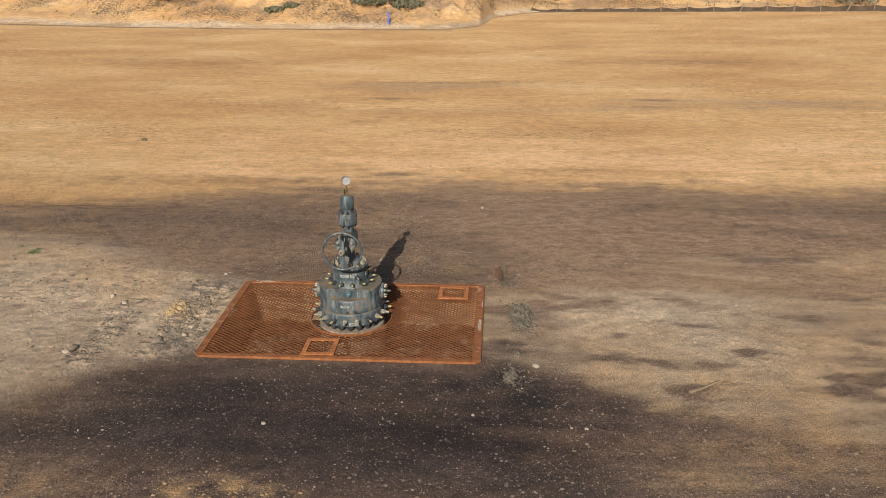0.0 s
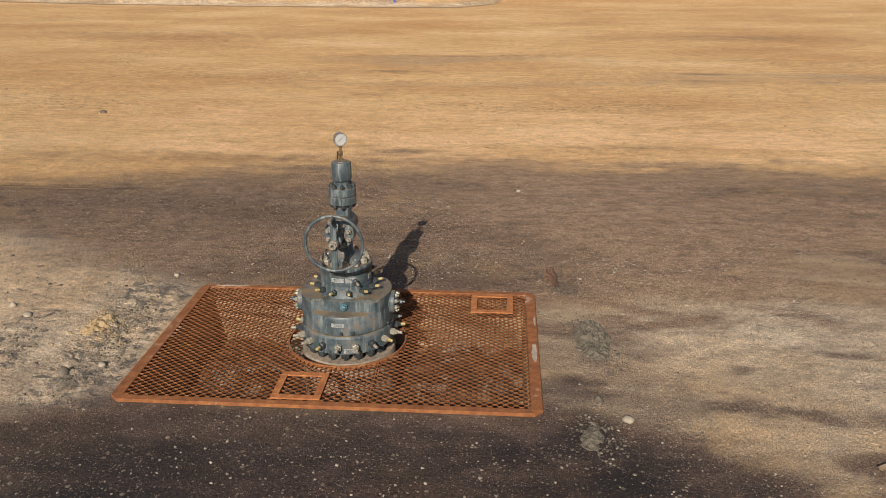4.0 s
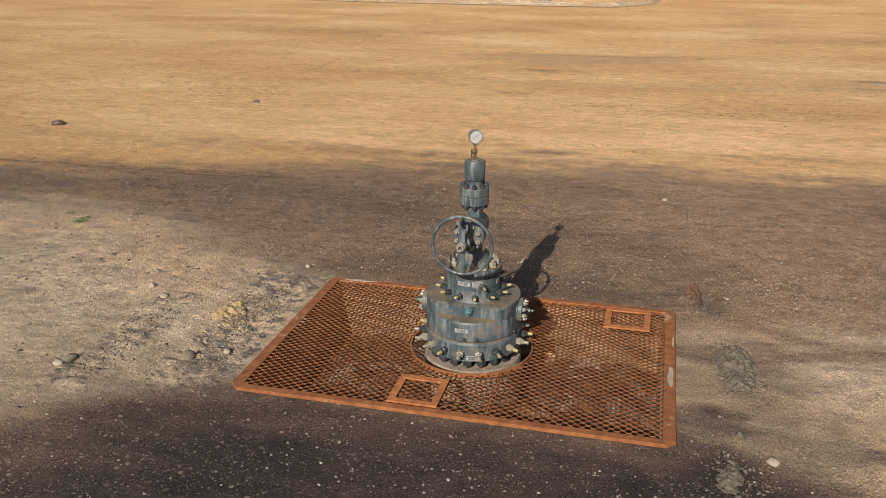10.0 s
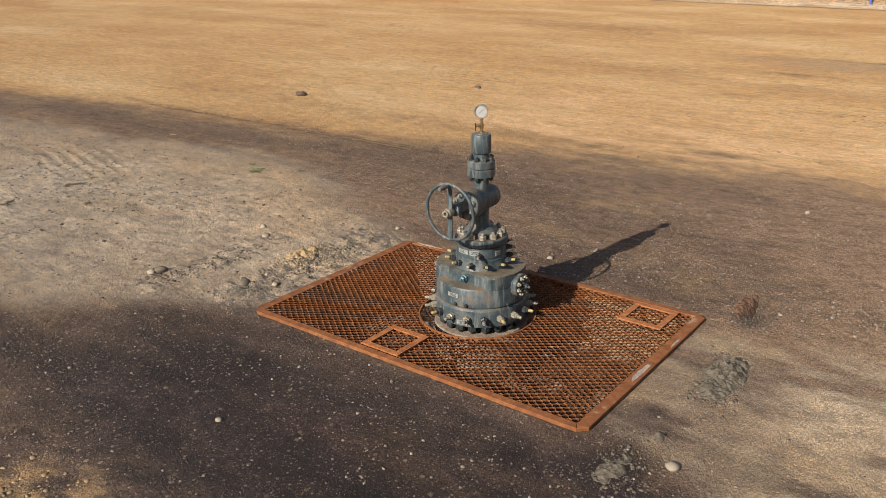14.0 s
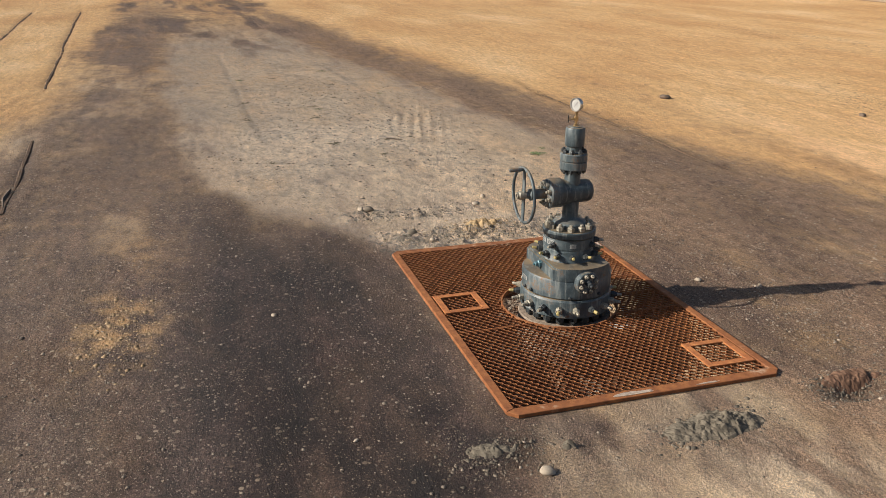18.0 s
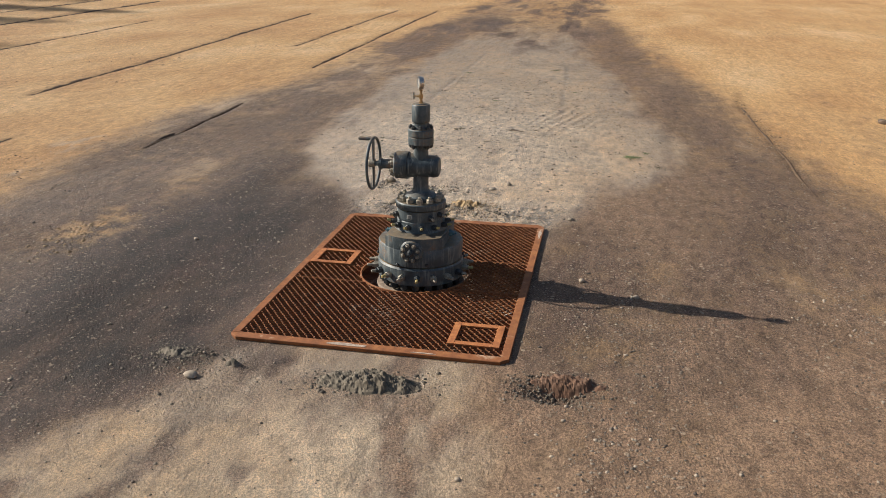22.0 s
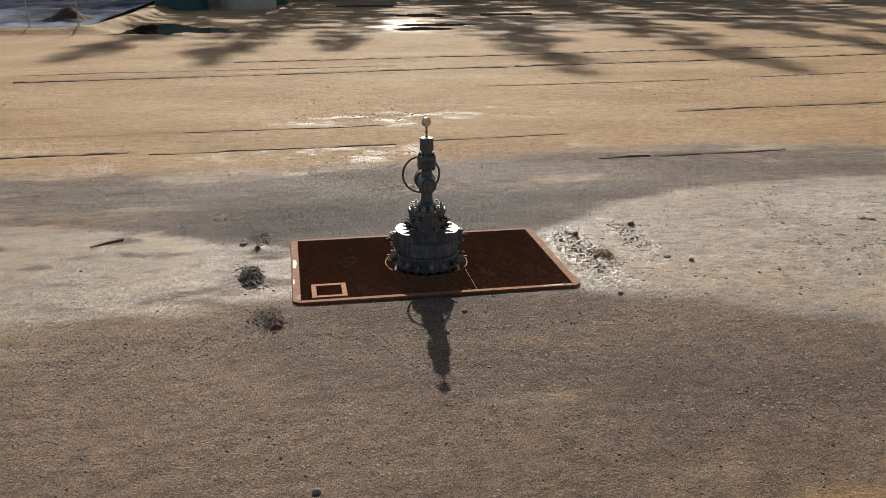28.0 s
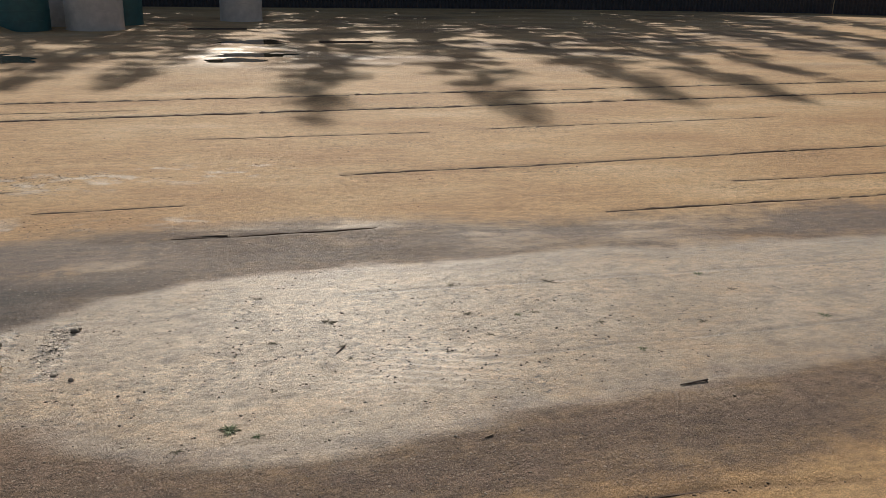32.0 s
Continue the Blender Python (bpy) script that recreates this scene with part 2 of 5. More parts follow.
    for scale, share in ((22, 0.95), (42, 0.90), (85, 0.82)):
        vor = nt.nodes.new("ShaderNodeTexVoronoi")
        vor.inputs["Scale"].default_value = scale
        nt.links.new(v, vor.inputs["Vector"])
        pick = nt.nodes.new("ShaderNodeSeparateColor")
        nt.links.new(vor.outputs["Color"], pick.inputs[0])
        chip = math_node(nt, "MULTIPLY", ramp(nt, math_node(nt, "ADD", pick.outputs[0], math_node(nt, "MULTIPLY", shards, 0.10)), [(share, 0.0), (share + 0.02, 1.0)]), ramp(nt, vor.outputs["Distance"], [(0.30, 1.0), (0.42, 0.0)]))
        chip_col = mix(nt, pick.outputs[1], (0.18, 0.12, 0.078), (0.50, 0.39, 0.28))
        c = mix(nt, math_node(nt, "MULTIPLY", math_node(nt, "MULTIPLY", chip, ramp(nt, dk, [(0.2, 0.15), (0.6, 0.8)])), ramp(nt, damp_shade, [(0.1, 1.0), (0.7, 0.55)])), c, chip_col)
        total = chip if total is None else math_node(nt, "ADD", total, chip)
    nt.links.new(c, b.inputs["Base Color"])
    bare = math_node(nt, "SUBTRACT", pl, math_node(nt, "MULTIPLY", math_node(nt, "MAXIMUM", dk, br), 0.9))
    r = ramp(nt, bare, [(0.2, 0.82), (0.75, 0.37)])
    r = mix(nt, ramp(nt, dk, [(0.3, 0.0), (0.8, 1.0)]), r, (0.80, 0.80, 0.80))
    r = mix(nt, gloss, r, (0.43, 0.43, 0.43))
    nt.links.new(r, b.inputs["Roughness"])
    b.inputs["Diffuse Roughness"].default_value = 0.25
    nt.links.new(math_node(nt, "MULTIPLY", ramp(nt, bare, [(0.25, 0.0), (0.8, 1.0)]), ramp(nt, n_lump, [(0.40, 0.03), (0.58, 0.125)])), b.inputs["Coat Weight"])
    b.inputs["Coat Roughness"].default_value = 0.52
    b.inputs["Coat IOR"].default_value = 1.55
    nt.links.new(mix(nt, gloss, ramp(nt, bare, [(0.2, 0.42), (0.75, 1.0)]), (1.0, 1.0, 1.0)), b.inputs["Specular IOR Level"])
    h = math_node(nt, "ADD", n_fine, math_node(nt, "MULTIPLY", n_grit, 0.45))
    h = math_node(nt, "ADD", h, math_node(nt, "MULTIPLY", total, 0.25))
    h = math_node(nt, "SUBTRACT", h, math_node(nt, "MULTIPLY", spot, 0.3))
    bump(nt, b, h, 0.7, 0.07)
    return m


def cellar_soil():
    """Rusty cellar sand with patches of pale dried mud."""
    m, nt, b = material("cellar_sand")
    v = coords(nt)
    n1, n2, n3 = noise_node(nt, 2.6, 4, 0.6, v, 0.8), noise_node(nt, 14, 5, 0.7, v), noise_node(nt, 60, 4, 0.7, v)
    c = ramp(nt, n2, [(0.35, (0.070, 0.036, 0.020)), (0.55, (0.130, 0.070, 0.038)), (0.7, (0.20, 0.115, 0.060))])
    cake = math_node(nt, "MULTIPLY", ramp(nt, n1, [(0.53, 0.0), (0.59, 1.0)]), ramp(nt, n2, [(0.42, 0.15), (0.56, 1.0)]))
    c = mix(nt, cake, c, ramp(nt, n3, [(0.35, (0.20, 0.155, 0.115)), (0.65, (0.46, 0.40, 0.32))]))
    nt.links.new(c, b.inputs["Base Color"])
    b.inputs["Roughness"].default_value = 0.9
    bump(nt, b, n2, 0.5, 0.01)
    return m


def stone_mat(name, lo, hi):
    m, nt, b = material(name)
    geo = nt.nodes.new("ShaderNodeNewGeometry")
    c = ramp(nt, geo.outputs["Random Per Island"], [(0.0, lo), (0.6, tuple((a + z) / 2 for a, z in zip(lo, hi))), (1.0, hi)])
    n = noise_node(nt, 60, 4, 0.7, coords(nt))
    c = mix(nt, 0.7, c, ramp(nt, n, [(0.3, (0.65,) * 3), (0.7, (1.1,) * 3)]), "MULTIPLY")
    nt.links.new(c, b.inputs["Base Color"])
    b.inputs["Roughness"].default_value = 0.85
    bump(nt, b, n, 0.3, 0.004)
    return m


PAINT = painted_steel()
RUST = rusted_steel("rusted_expanded_steel", 0.86)
RUST_FRAME = rusted_steel("rusted_flat_bar", 0.92)
RUST_HATCH = rusted_steel("orange_rusted_hatch_bar", 1.35)
SOIL = ground_soil()
SCRAPED = simple("scraped_pale_steel", (0.50, 0.40, 0.32), 0.6, 0.1, 0.4, 40)
BOLT = simple("dull_zinc_bolts", (0.33, 0.30, 0.24), 0.55, 0.25, 0.35, 60)
DARK_BOLT = simple("dark_oxide_nuts", (0.055, 0.062, 0.066), 0.5, 0.3, 0.35, 60)
YELLOW = simple("yellow_screw_paint", (0.40, 0.32, 0.13), 0.5, 0, 0.2, 60)
BRASS = simple("tarnished_brass", (0.42, 0.30, 0.16), 0.4, 0.8, 0.25, 60)
CHROME = simple("brushed_steel", (0.55, 0.54, 0.52), 0.3, 0.9, 0.15, 60)
DIAL = simple("white_gauge_dial", (0.40, 0.40, 0.385), 0.5, 0, 0.04, 40, 0)
BLACK = simple("black_enamel", (0.02, 0.02, 0.02), 0.4, 0, 0.2, 40)
PLATE = simple("pale_tag_plate", (0.33, 0.34, 0.335), 0.5, 0.2, 0.25, 70)
GROUT = simple("stained_grout", (0.28, 0.22, 0.17), 0.9, 0, 0.35, 30, 0.3)
CONCRETE = simple("cellar_concrete", (0.36, 0.26, 0.165), 0.9, 0, 0.35, 9, 0.3)
CELLAR_SOIL = cellar_soil()
PEBBLE = stone_mat("pale_pebbles", (0.09, 0.07, 0.055), (0.42, 0.35, 0.27))
MUD = stone_mat("grey_mud_clods", (0.075, 0.064, 0.050), (0.19, 0.155, 0.115))
TAN_CLOD = stone_mat("tan_soil_clods", (0.24, 0.16, 0.085), (0.42, 0.30, 0.17))
RIDGE_CLOD = stone_mat("dark_soil_crumbs", (0.085, 0.055, 0.032), (0.24, 0.16, 0.09))
HEAP = simple("dark_grey_mud", (0.135, 0.112, 0.082), 0.85, 0, 0.45, 22, 0.5)
HEAP_RED = simple("red_brown_mud", (0.15, 0.080, 0.048), 0.85, 0, 0.45, 22, 0.5)
HEAP_TAN = simple("crumbled_tan_soil", (0.36, 0.25, 0.13), 0.9, 0, 0.35, 22, 0.5)
LEAF = simple("weed_green", (0.13, 0.16, 0.065), 0.7, 0, 0.35, 30)
BANK_GRASS = simple("olive_dry_grass", (0.13, 0.105, 0.055), 0.85, 0, 0.45, 2.0)
DRY_GRASS = simple("dry_grass", (0.135, 0.112, 0.065), 0.8, 0, 0.35, 30)
RIDGE = simple("turned_damp_soil", (0.115, 0.068, 0.038), 0.95, 0, 0.35, 9, 0.4)
SCRUB = simple("grey_green_scrub", (0.165, 0.155, 0.095), 0.8, 0, 0.4, 8)
PINE = simple("pine_needles", (0.045, 0.065, 0.035), 0.8, 0, 0.4, 3)
BARK = simple("pine_bark", (0.13, 0.095, 0.07), 0.9, 0, 0.4, 8, 0.4)
TEAL = simple("teal_tank_paint", (0.030, 0.115, 0.115), 0.45, 0, 0.2, 2.0)
TANK_WHITE = simple("off_white_tank", (0.58, 0.53, 0.47), 0.5, 0, 0.15, 2.0)
FENCE_DARK = simple("dark_sheet_fence", (0.050, 0.045, 0.048), 0.7, 0.1, 0.3, 2.0)
SILT = simple("silt_fence_fabric", (0.085, 0.060, 0.040), 0.85, 0, 0.35, 3.0)
STAKE = simple("weathered_stakes", (0.26, 0.19, 0.12), 0.85, 0, 0.3, 14)
BLUE = simple("blue_post_paint", (0.10, 0.14, 0.60), 0.5, 0, 0.15, 20)
LINER = simple("blue_pond_liner", (0.055, 0.12, 0.22), 0.28, 0, 0.3, 1.2, 0.3)
WATER, _nt, _b = material("standing_water")
_b.inputs["Base Color"].default_value = (0.035, 0.030, 0.022, 1)
_b.inputs["Roughness"].default_value = 0.06
bump(_nt, _b, noise_node(_nt, 2.5, 3, 0.5, coords(_nt)), 0.05, 0.02)
GALVANISED = simple("galvanised_rail", (0.45, 0.46, 0.46), 0.4, 0.6, 0.15, 20)


# ---- mesh helpers ----
def finish(name, bm, mat, smooth=False, angle=35):
    bmesh.ops.recalc_face_normals(bm, faces=bm.faces)
    me = bpy.data.meshes.new(name)
    bm.to_mesh(me)
    bm.free()
    for m in (mat if isinstance(mat, (list, tuple)) else (mat,)):
        me.materials.append(m)
    if smooth:
        me.shade_smooth()
        me.set_sharp_from_angle(angle=radians(angle))
    return me


def link(name, me, parent=None, m=None, label=""):
    ob = new(name, me)
    if parent is not None:
        ob.parent = parent
    if m is not None:
        ob.matrix_basis = m
    if label:
        tagged(ob, label)
    return ob


def part(name, bm, mat, parent, label="", m=None, smooth=True):
    return link(name, finish(name, bm, mat, smooth), parent, m, label)


def thing(name, label, category, at=(0, 0, 0), group="", kind=""):
    ob = new(name)
    ob.empty_display_size = 0.1
    ob.location = at
    return tagged(ob, label, category, group, kind)


def lathe(bm, profile, seg=48, m=Matrix()):
    """Turn a closed outline of (radius, height) round z."""
    rings = []
    for r, z in profile:
        if r < 1e-5:
            rings.append([bm.verts.new(m @ Vector((0, 0, z)))])
        else:
            rings.append([bm.verts.new(m @ Vector((r * math.cos(2 * math.pi * i / seg), r * math.sin(2 * math.pi * i / seg), z))) for i in range(seg)])
    for a, b in zip(rings, rings[1:]):
        for i in range(seg):
            j = (i + 1) % seg
            vs = [a[i % len(a)], a[j % len(a)], b[j % len(b)], b[i % len(b)]]
            vs = list(dict.fromkeys(vs))
            if len(vs) > 2:
                bm.faces.new(vs)
    return bm


def turned(profile, seg=48, m=Matrix()):
    return lathe(bmesh.new(), profile, seg, m)


def box(bm, sx, sy, sz, m=Matrix(), bev=0.0):
    r = bmesh.ops.create_cube(bm, size=1.0, matrix=m @ Matrix.Diagonal((sx, sy, sz, 1)))
    if bev:
        edges = list({e for v in r["verts"] for e in v.link_edges})
        bmesh.ops.bevel(bm, geom=edges, offset=bev, segments=1, affect="EDGES")
    return bm


def torus(bm, big, small, m=Matrix(), seg=56, sides=12):
    ring = []
    for i in range(seg):
        a = 2 * math.pi * i / seg
        c = Vector((big * math.cos(a), big * math.sin(a), 0))
        ring.append([bm.verts.new(m @ (c + small * (math.cos(2 * math.pi * k / sides) * Vector((math.cos(a), math.sin(a), 0)) + math.sin(2 * math.pi * k / sides) * Vector((0, 0, 1))))) for k in range(sides)])
    for i in range(seg):
        for k in range(sides):
            bm.faces.new((ring[i][k], ring[(i + 1) % seg][k], ring[(i + 1) % seg][(k + 1) % sides], ring[i][(k + 1) % sides]))
    return bm


def nut_mesh(af, height, stud_r, stud_out, mat, name="nut"):
    """A hexagonal nut on its stud, along +z."""
    bm = bmesh.new()
    R = af / math.sqrt(3)
    lathe(bm, [(0, 0), (R * 0.95, 0), (R, height * 0.1), (R, height * 0.85), (R * 0.88, height), (stud_r, height), (stud_r, height + stud_out - 0.004), (stud_r - 0.004, height + stud_out), (0, height + stud_out)], 6)
    return finish(name, bm, mat)


def rough_stone(bm, r, at, rng, squash=0.7, sub=1):
    """An uneven stone from a dented ball."""
    res = bmesh.ops.create_icosphere(bm, subdivisions=sub, radius=1.0)
    turn = Euler((rng.random() * 6, rng.random() * 6, rng.random() * 6)).to_matrix()
    ax = Vector((0.75 + 0.5 * rng.random(), 0.75 + 0.5 * rng.random(), 0.6 + 0.4 * rng.random()))
    off = Vector((rng.random() * 50, rng.random() * 50, 0))
    for v in res["verts"]:
        p = v.co * (1 + 0.35 * noise.noise(v.co * 1.7 + off))
        p = turn @ Vector((p.x * ax.x, p.y * ax.y, p.z * ax.z))
        v.co = Vector((p.x, p.y, p.z * squash)) * r + Vector(at)


RNG = random.Random(7)


# ---- ground: one sheet with its zone map ----
TABLES = {}


def lattice(x, y, seed):
    if seed not in TABLES:
        TABLES[seed] = np.random.RandomState(seed).rand(256, 256)
    tab = TABLES[seed]
    xi, yi = np.floor(x).astype(int), np.floor(y).astype(int)
    fx, fy = x - xi, y - yi
    fx, fy = fx * fx * (3 - 2 * fx), fy * fy * (3 - 2 * fy)
    a, b = tab[xi % 256, yi % 256], tab[(xi + 1) % 256, yi % 256]
    c, d = tab[xi % 256, (yi + 1) % 256], tab[(xi + 1) % 256, (yi + 1) % 256]
    return (a * (1 - fx) + b * fx) * (1 - fy) + (c * (1 - fx) + d * fx) * fy


def fbm(x, y, octaves=4, seed=1):
    out, amp, tot = 0.0, 1.0, 0.0
    for o in range(octaves):
        out = out + amp * lattice(x * 2 ** o + 17.3 * o, y * 2 ** o + 9.1 * o, seed + o)
        tot += amp
        amp *= 0.55
    return out / tot - 0.5


def smooth(a, b, x):
    t = np.clip((x - a) / (b - a), 0, 1)
    return t * t * (3 - 2 * t)


def blob(x, y, cx, cy, rx, ry, turn=0.0):
    c, s = math.cos(radians(turn)), math.sin(radians(turn))
    u, v = (x - cx) * c + (y - cy) * s, -(x - cx) * s + (y - cy) * c
    return np.exp(-((u / rx) ** 2 + (v / ry) ** 2))


# dark gravel tracks on both sides of the pale middle: borders as y over x
NORTH_IN = ((-30, 0.0), (-16, 0.4), (-13, 1.3), (-9, 1.9), (-6.4, 2.4), (-4.2, 2.3), (-2.5, 1.5), (-1.5, 0.9), (1.6, 0.9), (2.4, 1.5), (3, 1.9), (5, 2.5), (9, 2.8))
NORTH_OUT = ((-37, 0.2), (-18, 2.4), (-12.4, 3.1), (-5.4, 4.05), (-2.4, 4.6), (1.5, 5.2), (5.4, 5.1), (9, 5.0))
SOUTH_IN = ((-37, -2.4), (-27, -2.3), (-16, -2.75), (-8.4, -3.05), (-5.5, -2.9), (-4.4, -2.65), (-3.2, -1.95), (-2.5, -1.45), (-1.7, -1.08), (-1.4, -0.9), (1.6, -0.85), (2.4, -1.1), (3.1, -1.55), (4.7, -2.1), (9, -2.6))
SOUTH_OUT = ((-37, -4.4), (-17, -5.0), (-10, -4.9), (-7, -5.4), (-4, -5.4), (0, -4.95), (9, -5.1))
# scraped furrows: x from, x to, y at the first, y at the second, width, depth
FAR_FURROWS = ((-36, 3.2, -23.8, -20.2, 0.20, 0.10), (-33, 9, -20.5, -16.4, 0.22, 0.11), (-28, -7.4, -10.9, -9.1, 0.13, 0.08), (-31, -12.4, -6.15, -5.35, 0.10, 0.06),
               (-23, -12.4, -15.3, -14.3, 0.10, 0.05), (-10.6, -3.9, -13.9, -13.7, 0.09, 0.045), (-31, -16.5, -7.9, -7.3, 0.10, 0.05), (-2, 9, -18.6, -17.9, 0.09, 0.04), (-16.5, -6.6, -1.82, -1.68, 0.05, 0.025))
NEAR_FURROWS = ((-7.6, -3.9, -4.93, -4.77, 0.09, 0.07), (4.4, 9, -6.7, -6.5, 0.12, 0.06), (-0.5, 4.0, -6.68, -6.5, 0.08, 0.05), (-4.0, -1.2, -6.95, -6.87, 0.07, 0.045), (-0.5, 3.6, -8.6, -8.35, 0.08, 0.04),
                (3.8, 7.2, -8.4, -8.3, 0.06, 0.03), (-14, -8.1, 0.50, 0.78, 0.04, 0.02), (-11.2, -9.1, 4.1, 3.9, 0.06, 0.03), (-9.4, -3.4, 3.95, 4.05, 0.07, 0.03), (0.3, 1.8, -4.46, -4.44, 0.05, 0.03))
FURROWS = FAR_FURROWS + NEAR_FURROWS
CELLAR_X, CELLAR_Y = 1.45, 0.95


# where the northern bank meets the pad
BANK_FOOT = ((-60, 33.2), (-22, 31.6), (-16, 30.4), (-10, 29.8), (-5.5, 29.6), (-0.7, 29.5), (0.7, 31.0), (1.3, 34.8), (3, 37.0), (5, 37.7), (21, 38.2), (60, 39))


def churned(x, y):
    """The two strips of broken ground west of the grating: the dug edge and an old row of tread marks."""
    ragged = 0.10 * fbm(x / 0.25, y / 0.25, 3, 181)
    first = smooth(-2.27, -2.19, x + ragged) * (1 - smooth(-1.64, -1.56, x)) * smooth(-1.22, -1.12, y + ragged) * (1 - smooth(1.04, 1.12, y + ragged))
    second = smooth(-2.98, -2.90, x + ragged) * (1 - smooth(-2.60, -2.50, x + ragged)) * smooth(-1.36, -1.26, y) * (1 - smooth(0.35, 0.50, y + ragged))
    return first, second


def furrow_lines(x):
    """Each furrow's course, strength, width and depth over x."""
    u = x[:1] if x.ndim == 2 else x
    wander = 0.12 * fbm(u / 2.0, u * 0 + 3, 3, 31)
    for i, (x0, x1, y0, y1, w, dep) in enumerate(FURROWS):
        broken = smooth(-0.42, -0.20, fbm(u / 1.3, u * 0 + 7.7 + 3 * i, 3, 41))
        inside = smooth(x0 - 0.5, x0 + 0.3, u) * (1 - smooth(x1 - 0.3, x1 + 0.5, u)) * broken
        yield y0 + (y1 - y0) * (u - x0) / (x1 - x0) + wander, inside, w, dep


def height(x, y):
    """Level pad, gently uneven, with an earth bank to the north and a hillside to the south."""
    near = 1 - smooth(14, 60, np.hypot(x, y))
    h = 0.05 * fbm(x / 3.1, y / 3.1, 4, 11) * near + 0.018 * fbm(x / 0.35, y / 0.35, 3, 15) * near
    flat = smooth(1.55, 2.4, np.maximum(np.abs(x), np.abs(y) + 0.5))
    h = h * (0.15 + 0.85 * flat)
    for line, inside, w, dep in furrow_lines(x):
        h = h - 0.3 * dep * inside * np.exp(-((y - line) / w) ** 2) + 0.2 * dep * inside * np.exp(-((y - line - 1.8 * w) / w) ** 2)
    # heaped and dug earth round the grating
    rough = 0.5 + 1.6 * np.abs(fbm(x / 0.11, y / 0.11, 3, 51))
    h = h + 0.03 * rough * blob(x, y, 2.0, 0.12, 0.2, 0.45, 8) + 0.055 * rough * (blob(x, y, 1.80, 1.38, 0.26, 0.42) - blob(x, y, 1.84, 1.38, 0.13, 0.28))
    h = h - 0.09 * blob(x, y, 1.86, 1.38, 0.10, 0.24) + 0.05 * rough * blob(x, y, 1.86, -1.2, 0.16, 0.26) + 0.05 * rough * blob(x, y, 1.95, -0.84, 0.07, 0.10)
    # churned strip along the west side, and a scuffed patch beside it
    churn, tread = churned(x, y)
    h = h + churn * 0.06 * (np.abs(fbm(x / 0.16, y / 0.13, 3, 53)) * 2 - 0.25)
    h = h + 0.07 * rough * blob(x, y, -2.12, 0.1, 0.14, 0.26) + 0.04 * rough * blob(x, y, -1.9, -0.75, 0.14, 0.2)
    h = h + tread * (0.05 * np.abs(fbm(x / 0.12, y / 0.12, 3, 55)) + 0.007 * np.sin(y * 2 * np.pi / 0.16))
    # shallow ripples of old tyre tread in the crust
    h = h + 0.012 * np.sin((y * 0.97 + x * 0.25) * 2 * np.pi / 0.17 + 3 * fbm(x / 0.6, y / 0.6, 2, 57)) * blob(x, y, -7.4, 0.85, 0.9, 0.6)
    # banks
    edge = np.interp(x, *zip(*BANK_FOOT)) + 0.35 * fbm(x / 1.6, x * 0 + 1, 4, 61)
    rise = np.clip(y - edge, 0, 60)
    gully = 0.9 + 0.6 * fbm(x / 2.5, y / 1.5, 4, 65) + 0.5 * fbm(x / 0.5, y / 1.4, 3, 66)
    h = h + np.minimum(rise * 0.42, 9) * gully * (1 - 0.45 * smooth(1, 5, x))
    south = np.clip(-y - 93, 0, 60)
    h = h + np.minimum(south * 1.1, 20) * (1 + 0.2 * fbm(x / 9, y / 9, 3, 67))
    h = h + 0.32 * np.exp(-((x - 9.7 - 0.05 * (y + 38) - 0.5 * fbm(x * 0, y / 3, 3, 69)) / 0.7) ** 2) * smooth(31.2, 32.4, -y) * (1 - smooth(60, 63, -y))
    h = h + 0.30 * np.exp(-((y + 31.9) / 0.5) ** 2) * smooth(9.8, 10.8, x) * (1 - smooth(45, 50, x))
    return h


